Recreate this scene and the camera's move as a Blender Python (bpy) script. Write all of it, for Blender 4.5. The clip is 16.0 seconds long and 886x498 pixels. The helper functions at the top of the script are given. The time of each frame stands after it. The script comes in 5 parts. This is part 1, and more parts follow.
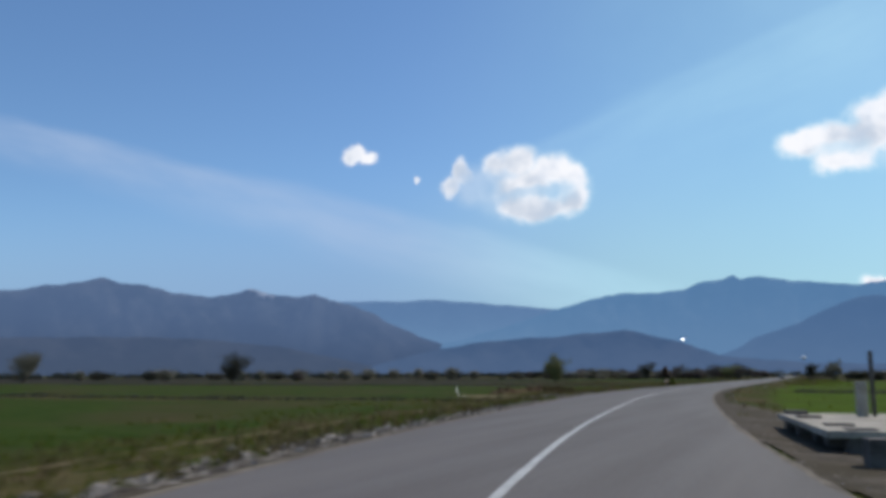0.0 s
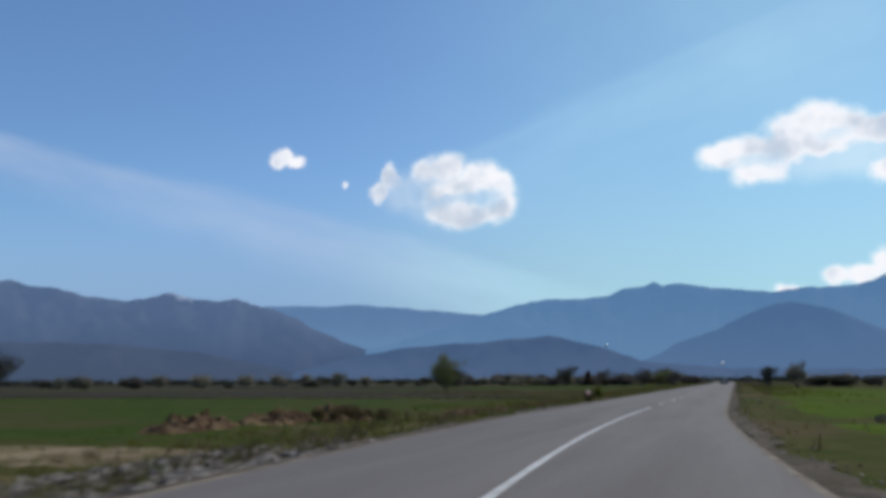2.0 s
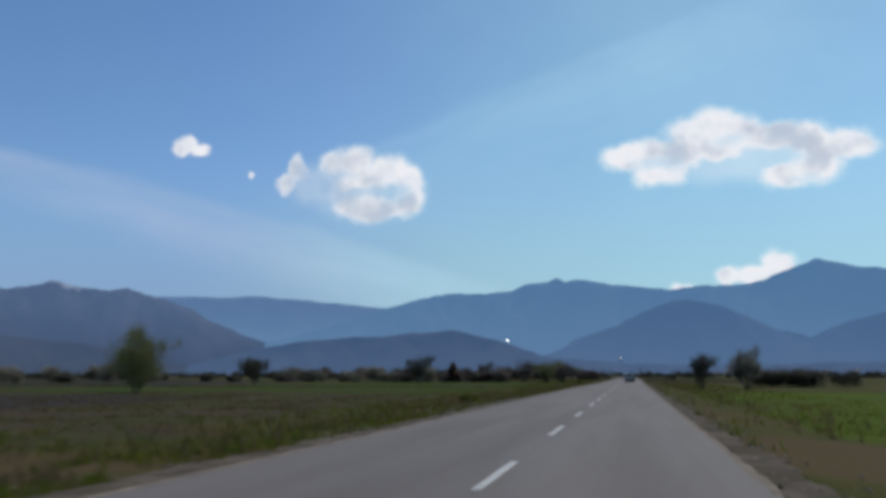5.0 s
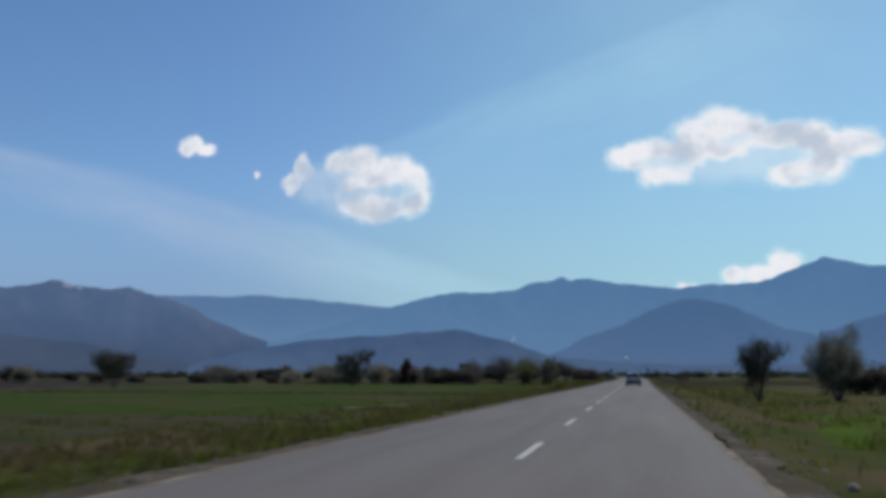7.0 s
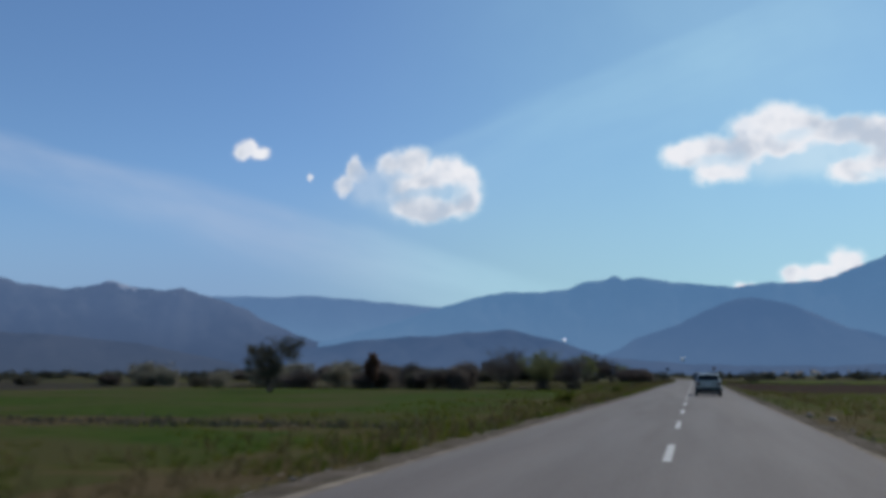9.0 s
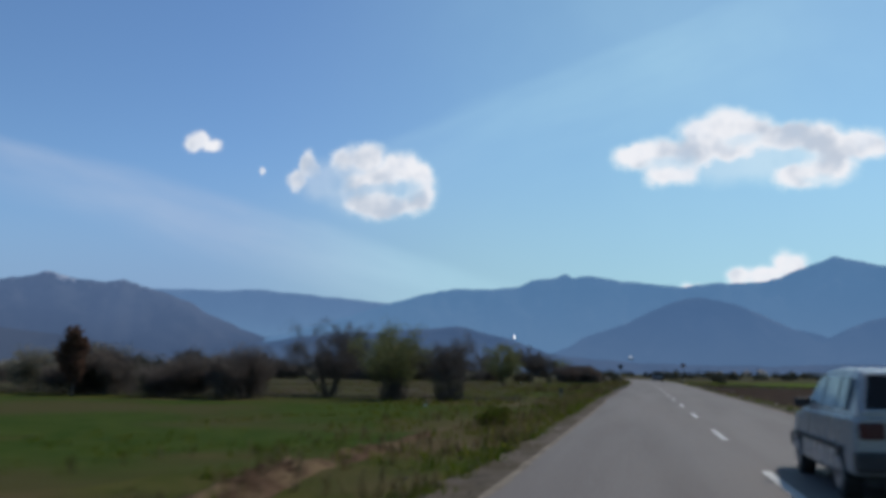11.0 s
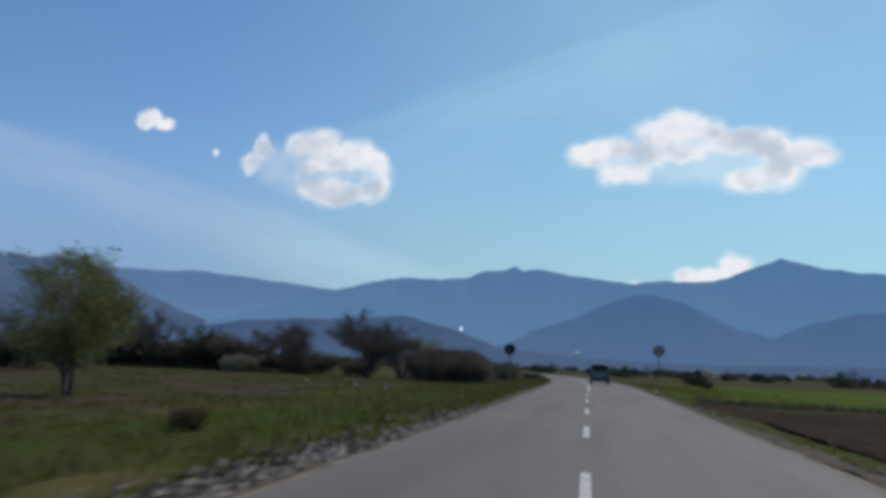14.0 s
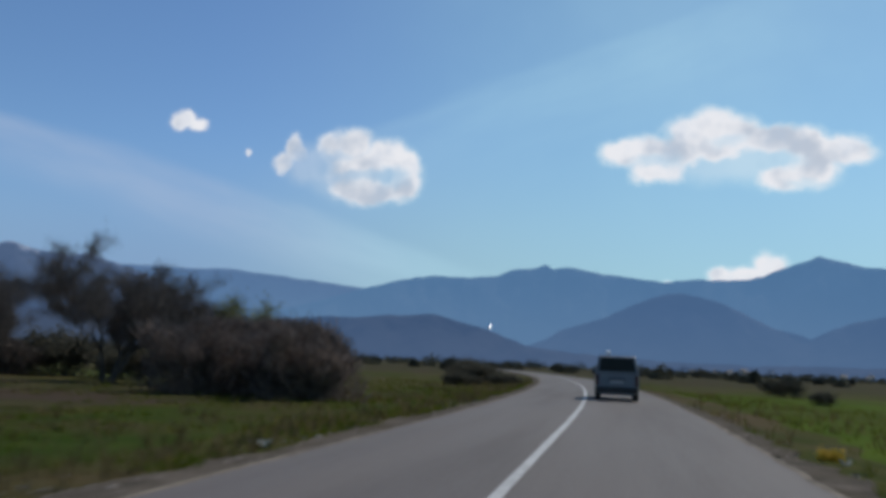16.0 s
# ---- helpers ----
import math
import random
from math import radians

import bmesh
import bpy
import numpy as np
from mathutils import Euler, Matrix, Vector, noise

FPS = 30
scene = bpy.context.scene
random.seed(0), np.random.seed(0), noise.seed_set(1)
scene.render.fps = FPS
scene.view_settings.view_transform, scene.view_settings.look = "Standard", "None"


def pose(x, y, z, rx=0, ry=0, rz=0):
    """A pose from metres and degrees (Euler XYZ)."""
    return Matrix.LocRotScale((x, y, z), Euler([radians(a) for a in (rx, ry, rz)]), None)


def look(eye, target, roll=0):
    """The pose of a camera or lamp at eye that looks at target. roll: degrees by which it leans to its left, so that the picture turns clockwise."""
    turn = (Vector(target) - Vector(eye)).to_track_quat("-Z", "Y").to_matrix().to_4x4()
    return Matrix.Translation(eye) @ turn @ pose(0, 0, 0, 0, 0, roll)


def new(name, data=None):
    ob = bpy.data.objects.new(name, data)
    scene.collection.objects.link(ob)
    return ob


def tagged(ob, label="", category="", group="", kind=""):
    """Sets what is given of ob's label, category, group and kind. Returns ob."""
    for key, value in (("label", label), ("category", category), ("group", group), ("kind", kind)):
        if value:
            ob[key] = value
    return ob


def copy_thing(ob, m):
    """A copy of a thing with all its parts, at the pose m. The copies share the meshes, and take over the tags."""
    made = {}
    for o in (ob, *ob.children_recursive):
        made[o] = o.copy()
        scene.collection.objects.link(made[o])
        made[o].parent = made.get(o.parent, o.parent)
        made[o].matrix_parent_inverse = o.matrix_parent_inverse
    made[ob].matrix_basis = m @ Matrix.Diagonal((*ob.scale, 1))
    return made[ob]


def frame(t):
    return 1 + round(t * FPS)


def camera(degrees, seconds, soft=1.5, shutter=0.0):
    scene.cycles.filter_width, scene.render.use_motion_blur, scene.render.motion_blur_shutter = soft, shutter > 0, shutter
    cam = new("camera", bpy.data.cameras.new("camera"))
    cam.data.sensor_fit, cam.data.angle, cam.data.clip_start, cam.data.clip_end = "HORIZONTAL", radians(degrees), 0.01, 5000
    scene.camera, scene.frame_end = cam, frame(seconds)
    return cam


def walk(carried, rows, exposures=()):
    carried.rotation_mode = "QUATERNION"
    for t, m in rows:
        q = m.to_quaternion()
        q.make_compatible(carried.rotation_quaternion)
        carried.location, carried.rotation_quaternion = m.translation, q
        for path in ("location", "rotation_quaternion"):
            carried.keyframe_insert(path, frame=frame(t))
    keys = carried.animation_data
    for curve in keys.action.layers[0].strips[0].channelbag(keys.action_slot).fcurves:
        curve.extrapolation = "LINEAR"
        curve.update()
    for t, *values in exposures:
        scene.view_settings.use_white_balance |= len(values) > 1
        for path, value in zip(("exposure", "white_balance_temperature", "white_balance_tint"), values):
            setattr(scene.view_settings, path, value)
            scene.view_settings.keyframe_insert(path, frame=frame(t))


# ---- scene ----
cam = camera(55.0, 16.0, soft=4.4, shutter=0.3)
EYE = 1.335
# seconds, x, y, yaw, pitch, roll
PATH = [
    (0.0, 10.94, -0.07, 23.64, 8.40, 0.17),
    (0.5, 8.81, 11.56, 22.84, 8.52, 0.51),
    (1.0, 6.88, 22.96, 21.84, 8.79, 0.80),
    (1.5, 5.20, 34.25, 20.61, 8.69, 0.57),
    (2.0, 3.81, 45.34, 18.77, 8.78, 0.33),
    (2.5, 2.78, 56.25, 16.91, 8.53, -0.00),
    (3.0, 2.11, 66.94, 15.02, 8.44, -0.23),
    (3.5, 1.80, 77.41, 13.26, 8.44, 0.03),
    (4.0, 1.76, 87.95, 12.64, 8.43, 0.02),
    (5.2, 1.78, 112.90, 12.40, 8.38, 0.05),
    (6.5, 1.82, 139.69, 12.24, 8.33, 0.08),
    (7.0, 1.85, 149.94, 12.79, 8.36, 0.00),
    (7.5, 1.77, 161.05, 13.33, 8.27, -0.00),
    (8.0, 1.38, 170.87, 13.75, 8.45, 0.14),
    (9.0, 0.46, 193.20, 16.30, 8.40, -0.10),
    (9.8, -0.62, 212.00, 16.40, 8.30, -0.35),
    (10.5, -1.31, 228.66, 13.82, 8.20, -0.51),
    (11.0, -1.63, 240.43, 13.00, 8.22, -0.64),
    (11.5, -1.80, 253.47, 11.97, 8.12, -1.18),
    (12.0, -1.76, 266.18, 11.20, 7.64, -1.26),
    (12.5, -1.51, 278.23, 10.44, 7.62, -1.26),
    (13.0, -0.92, 290.50, 9.75, 7.51, -1.58),
    (13.5, -0.46, 302.43, 9.72, 7.62, -1.71),
    (14.0, 0.00, 314.21, 9.56, 7.67, -2.39),
    (14.5, 0.47, 326.15, 10.16, 7.60, -2.34),
    (15.0, 0.84, 337.82, 10.71, 7.68, -2.47),
    (15.5, 1.07, 349.45, 11.34, 7.39, -2.45),
    (16.0, 1.26, 360.43, 11.62, 7.52, -2.65),
]
walk(cam, [(t, pose(x, y, EYE, 90 + pitch, roll, yaw)) for t, x, y, yaw, pitch, roll in PATH],
     [(0.0, 0.13), (2.0, 0.10), (4.0, -0.02), (8.0, -0.05), (12.0, 0.0), (14.0, -0.03), (16.0, -0.09)])

# ---- world and sun ----
SUN_AZ, SUN_EL = 38.0, 50.0
world = bpy.data.worlds.new("world")
scene.world = world
world.use_nodes = True
scene.view_settings.exposure = 0.0


def wire(tree):
    """Short ways to add nodes to a tree."""
    def add(kind, **kw):
        n = tree.nodes.new(kind)
        for k, v in kw.items():
            if k == "operation":
                n.operation = v
            elif k == "blend_type":
                n.blend_type = v
            elif k == "data_type":
                n.data_type = v
            elif k == "interpolation_type":
                n.interpolation_type = v
        return n

    def put(sock, v):
        if isinstance(v, bpy.types.NodeSocket):
            tree.links.new(v, sock)
        else:
            sock.default_value = v

    def calc(op, a, b=0.0, c=None):
        n = add("ShaderNodeMath", operation=op)
        put(n.inputs[0], a)
        put(n.inputs[1], b)
        if c is not None:
            put(n.inputs[2], c)
        return n.outputs[0]

    def vec(op, a, b=(0, 0, 0)):
        n = add("ShaderNodeVectorMath", operation=op)
        put(n.inputs[0], a)
        put(n.inputs[1], b)
        return n.outputs["Value"] if op in ("LENGTH", "DOT_PRODUCT") else n.outputs[0]

    def noisy(v, scale, detail=4.0, rough=0.55, out=0):
        n = add("ShaderNodeTexNoise")
        put(n.inputs["Vector"], v)
        n.inputs["Scale"].default_value = scale
        n.inputs["Detail"].default_value = detail
        n.inputs["Roughness"].default_value = rough
        return n.outputs[out]

    def ramp(v, lo, hi, to0=0.0, to1=1.0):
        n = add("ShaderNodeMapRange", interpolation_type="SMOOTHSTEP")
        put(n.inputs[0], v)
        for i, w in zip((1, 2, 3, 4), (lo, hi, to0, to1)):
            put(n.inputs[i], w)
        return n.outputs[0]

    def mix(fac, a, b):
        n = add("ShaderNodeMix", data_type="RGBA")
        put(n.inputs[0], fac)
        put(n.inputs[6], a if isinstance(a, bpy.types.NodeSocket) else (*a, 1))
        put(n.inputs[7], b if isinstance(b, bpy.types.NodeSocket) else (*b, 1))
        return n.outputs[2]
    return add, put, calc, vec, noisy, ramp, mix


def build_sky():
    tree = world.node_tree
    tree.nodes.clear()
    add, put, calc, vec, noisy, ramp, mix = wire(tree)
    sky = add("ShaderNodeTexSky")
    sky.sky_type = "NISHITA"
    sky.sun_disc = False
    sky.sun_elevation, sky.sun_rotation = radians(SUN_EL), radians(SUN_AZ)
    sky.air_density, sky.dust_density, sky.ozone_density = 1.0, 0.35, 3.0
    blue = add("ShaderNodeBackground")
    blue.inputs[1].default_value = 0.1
    # clouds lie on the plane ahead: u to the right, v up, both as tangents from the road's line
    way = add("ShaderNodeTexCoord").outputs["Generated"]
    parts = add("ShaderNodeSeparateXYZ")
    put(parts.inputs[0], way)
    ahead = calc("MAXIMUM", parts.outputs[1], 0.08)
    u, v = calc("DIVIDE", parts.outputs[0], ahead), calc("DIVIDE", parts.outputs[2], ahead)
    flat = add("ShaderNodeCombineXYZ")
    put(flat.inputs[0], u)
    put(flat.inputs[1], v)
    flat = flat.outputs[0]
    # greyer air over the plain, thickest away from the sun
    dim = calc("MULTIPLY", calc("MULTIPLY", ramp(v, 0.30, 0.06), ramp(v, -0.02, 0.0)), ramp(u, -0.30, 0.10, 0.85, 0.55))
    murk = mix(ramp(u, -0.62, -0.12), (2.15, 3.35, 5.55), (3.25, 5.15, 6.25))
    put(blue.inputs[0], mix(dim, vec("MULTIPLY", sky.outputs[0], mix(ramp(u, -0.55, 0.05), (0.82, 1.0, 1.15), (0.80, 1.03, 1.05))), murk))
    shift = vec("MULTIPLY", vec("SUBTRACT", noisy(flat, 24, 6, 0.62, 1), (0.5, 0.5, 0.5)), (0.024, 0.024, 0))
    bent = vec("ADD", flat, shift)

    def lobes(spots, swell=1.0):
        total = None
        for cu, cv, ru, rv in spots:
            d = vec("LENGTH", vec("MULTIPLY", vec("SUBTRACT", bent, (cu, cv, 0)), (1 / ru / swell, 1 / rv / swell, 0)))
            m = calc("SUBTRACT", 1.0, d)
            total = m if total is None else calc("SMOOTH_MAX", total, m, 0.35)
        return total
    gauze = lobes([(-0.385, 0.240, 0.055, 0.034), (-0.330, 0.232, 0.085, 0.050), (0.120, 0.246, 0.130, 0.040)])
    heap = lobes([(-0.424, 0.243, 0.019, 0.017), (-0.414, 0.262, 0.016, 0.019), (-0.403, 0.252, 0.014, 0.013), (-0.358, 0.262, 0.032, 0.025), (-0.336, 0.266, 0.034, 0.026),
                  (-0.291, 0.253, 0.034, 0.026), (-0.267, 0.235, 0.030, 0.032), (-0.264, 0.212, 0.027, 0.025), (-0.306, 0.204, 0.052, 0.023), (-0.318, 0.230, 0.046, 0.036), (-0.362, 0.240, 0.036, 0.027), (-0.340, 0.213, 0.030, 0.022)])
    tiny = lobes([(-0.572, 0.297, 0.023, 0.014), (-0.565, 0.302, 0.016, 0.014), (-0.551, 0.294, 0.020, 0.012), (-0.475, 0.257, 0.0062, 0.006)])
    east = lobes([(0.000, 0.252, 0.032, 0.019), (0.030, 0.250, 0.042, 0.025), (0.040, 0.229, 0.036, 0.017), (0.066, 0.255, 0.032, 0.026), (0.076, 0.277, 0.034, 0.024), (0.105, 0.284, 0.036, 0.026),
                  (0.130, 0.272, 0.032, 0.026), (0.105, 0.260, 0.036, 0.020), (0.165, 0.266, 0.042, 0.019), (0.200, 0.262, 0.034, 0.024), (0.240, 0.256, 0.042, 0.020), (0.178, 0.223, 0.036, 0.018),
                  (0.204, 0.228, 0.034, 0.022), (0.215, 0.241, 0.028, 0.026)], 1.13)
    low = lobes([(0.136, 0.110, 0.028, 0.017), (0.163, 0.119, 0.026, 0.021), (0.110, 0.108, 0.020, 0.015), (0.062, 0.099, 0.018, 0.009)])
    m = calc("MAXIMUM", calc("MAXIMUM", heap, tiny), calc("MAXIMUM", east, low))
    fluff = calc("MULTIPLY", calc("SUBTRACT", noisy(flat, 36, 5, 0.55), 0.5), 0.75)
    m = calc("ADD", m, fluff)
    solid = ramp(m, -0.06, 0.52)
    # thin places where the blue shows through the clouds
    wavy = vec("ADD", bent, vec("MULTIPLY", vec("SUBTRACT", noisy(flat, 45, 5, 0.6, 1), (0.5, 0.5, 0.5)), (0.020, 0.020, 0)))
    for cu, cv, ru, rv, left in ((-0.384, 0.238, 0.036, 0.026, 0.34), (-0.318, 0.224, 0.044, 0.010, 0.62), (-0.283, 0.223, 0.026, 0.017, 0.60), (-0.350, 0.252, 0.020, 0.008, 0.72), (0.036, 0.241, 0.034, 0.010, 0.72),
                                 (0.118, 0.268, 0.026, 0.009, 0.78), (0.165, 0.243, 0.040, 0.012, 0.50), (0.200, 0.216, 0.026, 0.008, 0.70)):
        d = vec("LENGTH", vec("MULTIPLY", vec("SUBTRACT", wavy, (cu, cv, 0)), (1 / ru, 1 / rv, 0)))
        solid = calc("MULTIPLY", solid, ramp(d, 0.25, 1.25, left, 1.0))
    solid = calc("MAXIMUM", solid, calc("MULTIPLY", ramp(gauze, 0.0, 0.6), 0.42))
    cover = calc("MULTIPLY", solid, ramp(noisy(flat, 26, 4, 0.6), 0.25, 0.6, 0.80, 1.0))
    # thin high veils: one long band falling to the right, a fainter one rising, a bright haze below the sun
    def veil(cu, cv, slope, long, up, down):
        c, s = math.cos(slope), math.sin(slope)
        off = vec("SUBTRACT", flat, (cu, cv, 0))
        along, across = vec("DOT_PRODUCT", off, (c, s, 0)), vec("DOT_PRODUCT", off, (-s, c, 0))
        line = add("ShaderNodeCombineXYZ")
        put(line.inputs[0], along)
        put(line.inputs[1], calc("MULTIPLY", across, 5.0))
        wisp = noisy(line.outputs[0], 5.0, 5, 0.55)
        across = calc("ADD", across, calc("MULTIPLY", calc("SUBTRACT", noisy(line.outputs[0], 3.0, 3), 0.5), 0.05))
        body = calc("MULTIPLY", ramp(across, up, up * 0.2), ramp(across, -down, -down * 0.1))
        body = calc("MULTIPLY", body, ramp(calc("ABSOLUTE", along), long, long * 0.45))
        return calc("MULTIPLY", body, ramp(wisp, 0.25, 0.75, 0.45, 1.0))
    bright = vec("LENGTH", vec("MULTIPLY", vec("SUBTRACT", flat, (0.20, 0.40, 0)), (1 / 0.78, 1 / 0.50, 0)))
    haze = calc("MULTIPLY", ramp(bright, 1.0, 0.0), ramp(noisy(flat, 4.0, 4), 0.2, 0.8, 0.16, 0.34))
    arms = vec("LENGTH", vec("MULTIPLY", vec("SUBTRACT", flat, (0.17, 0.243, 0)), (1 / 0.09, 1 / 0.045, 0)))
    thin = calc("ADD", calc("ADD", calc("MULTIPLY", veil(-0.62, 0.225, -0.30, 1.10, 0.035, 0.075), 0.40), calc("MULTIPLY", veil(-0.12, 0.335, 0.32, 0.40, 0.025, 0.14), 0.16)),
                calc("ADD", haze, calc("MULTIPLY", ramp(arms, 1.0, 0.3), 0.22)))
    cover = calc("MINIMUM", calc("ADD", cover, calc("MULTIPLY", thin, calc("SUBTRACT", 1.0, cover))), 1.0)
    cover = calc("MULTIPLY", cover, ramp(parts.outputs[1], 0.1, 0.2))
    toward_light = vec("ADD", bent, (0.008, 0.018, 0))
    relief = calc("SUBTRACT", noisy(bent, 15, 3, 0.45), noisy(toward_light, 15, 3, 0.45))
    lit = calc("ADD", calc("MULTIPLY", relief, 3.4), 0.46)
    lit = calc("ADD", lit, ramp(m, 0.75, 0.15, 0.0, 0.36))
    lit = calc("ADD", lit, ramp(u, -0.1, 0.1, 0.0, 0.22))
    white = add("ShaderNodeBackground")
    put(white.inputs[0], mix(solid, mix(ramp(u, -0.55, -0.15), (0.46, 0.55, 0.72), (0.50, 0.79, 0.92)), mix(ramp(lit, 0.1, 0.95), (0.53, 0.595, 0.70), (0.87, 0.88, 0.925))))
    white.inputs[1].default_value = 1.0
    both = add("ShaderNodeMixShader")
    put(both.inputs[0], cover)
    tree.links.new(blue.outputs[0], both.inputs[1])
    tree.links.new(white.outputs[0], both.inputs[2])
    tree.links.new(both.outputs[0], add("ShaderNodeOutputWorld").inputs[0])


build_sky()
sun = new("sun", bpy.data.lights.new("sun", "SUN"))
sun.data.energy, sun.data.angle, sun.data.color = 3.4, radians(0.53), (1.0, 0.95, 0.87)
toward = Vector((math.sin(radians(SUN_AZ)) * math.cos(radians(SUN_EL)), math.cos(radians(SUN_AZ)) * math.cos(radians(SUN_EL)), math.sin(radians(SUN_EL))))
sun.matrix_world = look(toward * 50, (0, 0, 0))


# ---- materials ----
def surface(name, a, b, scale=3.0, rough=0.85, metal=0.0, bump=0.0, fine=40.0, island=0.0, spec=0.3, obj=False, c=None, cscale=0.15, thin=0.0, along=1.0):
    """A mottled surface: two colours by noise of two sizes, an optional third in large patches."""
    m = bpy.data.materials.new(name)
    m.use_nodes = True
    tree = m.node_tree
    tree.nodes.clear()
    add, put, calc, vec, noisy, ramp, mix = wire(tree)
    place = add("ShaderNodeTexCoord").outputs["Object"] if obj else add("ShaderNodeNewGeometry").outputs["Position"]
    if along != 1.0:
        place = vec("MULTIPLY", place, (1, along, 1))
    k = calc("ADD", calc("MULTIPLY", noisy(place, scale, 5), 0.65), calc("MULTIPLY", noisy(place, fine, 3), 0.35))
    if island:
        k = calc("ADD", k, calc("MULTIPLY", calc("SUBTRACT", add("ShaderNodeNewGeometry").outputs["Random Per Island"], 0.5), island))
    col = mix(ramp(k, 0.34, 0.66), a, b)
    if c:
        col = mix(ramp(noisy(place, cscale, 5), 0.45, 0.62), col, c)
    shade = add("ShaderNodeBsdfPrincipled")
    put(shade.inputs["Base Color"], col)
    shade.inputs["Metallic"].default_value = metal
    shade.inputs["Specular IOR Level"].default_value = spec
    put(shade.inputs["Roughness"], ramp(k, 0.2, 0.8, min(1, rough + 0.08), max(0.02, rough - 0.08)))
    if bump:
        bm = add("ShaderNodeBump")
        bm.inputs["Strength"].default_value = bump
        bm.inputs["Distance"].default_value = 0.02
        put(bm.inputs["Height"], noisy(place, fine, 4))
        tree.links.new(bm.outputs[0], shade.inputs["Normal"])
    done = shade.outputs[0]
    if thin:
        back = add("ShaderNodeBsdfTranslucent")
        put(back.inputs[0], col)
        two = add("ShaderNodeMixShader")
        two.inputs[0].default_value = thin
        tree.links.new(done, two.inputs[1])
        tree.links.new(back.outputs[0], two.inputs[2])
        done = two.outputs[0]
    tree.links.new(done, add("ShaderNodeOutputMaterial").inputs[0])
    return m


def mountain(name, crest, foot, tall, haze_share, snow=0.0):
    """Woods and bare rock as if seen through miles of blue air: the haze is painted over the slope as emission, thicker
    towards the plain.
    """
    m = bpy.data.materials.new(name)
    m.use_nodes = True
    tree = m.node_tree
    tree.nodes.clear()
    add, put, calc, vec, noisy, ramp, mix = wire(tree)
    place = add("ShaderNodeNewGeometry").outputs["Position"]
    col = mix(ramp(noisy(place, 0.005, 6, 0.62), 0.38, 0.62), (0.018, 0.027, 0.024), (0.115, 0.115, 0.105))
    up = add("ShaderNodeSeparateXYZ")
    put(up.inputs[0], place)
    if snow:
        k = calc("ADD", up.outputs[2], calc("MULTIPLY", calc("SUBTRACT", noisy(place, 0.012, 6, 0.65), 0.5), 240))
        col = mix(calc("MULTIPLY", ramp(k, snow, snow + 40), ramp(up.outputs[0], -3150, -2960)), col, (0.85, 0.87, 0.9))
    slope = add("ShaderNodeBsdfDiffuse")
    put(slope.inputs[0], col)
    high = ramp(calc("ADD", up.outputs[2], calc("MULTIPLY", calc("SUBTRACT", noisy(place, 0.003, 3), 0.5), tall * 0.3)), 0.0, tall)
    # painted haze: the slope itself glows, tinted from foot to crest
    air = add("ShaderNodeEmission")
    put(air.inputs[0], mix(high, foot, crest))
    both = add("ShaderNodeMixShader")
    put(both.inputs[0], calc("SUBTRACT", min(0.97, haze_share + 0.1), calc("MULTIPLY", high, 0.1)))
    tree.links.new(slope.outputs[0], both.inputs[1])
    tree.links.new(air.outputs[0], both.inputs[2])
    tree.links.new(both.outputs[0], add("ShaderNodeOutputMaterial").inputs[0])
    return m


ASPHALT = surface("asphalt", (0.093, 0.080, 0.073), (0.112, 0.097, 0.089), 0.9, 0.74, 0, 0.2, 45, c=(0.119, 0.103, 0.094), cscale=0.35, spec=0.24, along=0.07)
PAINT = surface("road_paint", (0.28, 0.275, 0.265), (0.46, 0.45, 0.435), 3, 0.6, 0, 0.2, 30)
GRIT = surface("grit", (0.048, 0.041, 0.032), (0.118, 0.098, 0.080), 1.5, 0.97, 0, 0.6, 14, c=(0.060, 0.049, 0.034), cscale=0.5, spec=0.03)
EDGE = surface("worn_edge", (0.105, 0.089, 0.072), (0.215, 0.183, 0.148), 1.2, 0.95, 0, 0.4, 30, spec=0.05)
MEADOW = surface("meadow", (0.023, 0.036, 0.005), (0.054, 0.052, 0.014), 0.8, 0.97, 0, 0.6, 6, c=(0.066, 0.049, 0.025), cscale=0.11, spec=0.02)
CROP = surface("crop", (0.034, 0.060, 0.003), (0.057, 0.086, 0.006), 0.25, 0.97, 0, 0.5, 7, c=(0.046, 0.058, 0.008), cscale=0.05, spec=0.02)
PASTURE = surface("pasture", (0.024, 0.030, 0.009), (0.056, 0.048, 0.023), 0.55, 0.97, 0, 0.5, 5, c=(0.050, 0.037, 0.027), cscale=0.16, spec=0.02)
SOIL = surface("ploughed_soil", (0.016, 0.0095, 0.006), (0.036, 0.022, 0.014), 0.6, 0.98, 0, 0.8, 6, spec=0.02)
BLADE = surface("grass_blade", (0.056, 0.088, 0.007), (0.120, 0.115, 0.024), 0.35, 0.9, 0, 0, 5, island=0.4, thin=0.5, spec=0.05)
DRY = surface("dry_stalk", (0.075, 0.056, 0.026), (0.15, 0.118, 0.06), 0.5, 0.95, 0, 0, 5, island=0.5, thin=0.4, spec=0.05)
STONE = surface("field_stone", (0.072, 0.061, 0.054), (0.240, 0.208, 0.184), 3, 0.95, 0, 0.5, 20, island=0.9, spec=0.06)
BARK = surface("bark", (0.040, 0.034, 0.031), (0.086, 0.074, 0.065), 4, 0.95, 0, 0.6, 18)
LEAF = surface("young_leaf", (0.105, 0.120, 0.045), (0.225, 0.220, 0.100), 0.8, 0.8, 0, 0, 6, island=0.6, thin=0.5, spec=0.1)
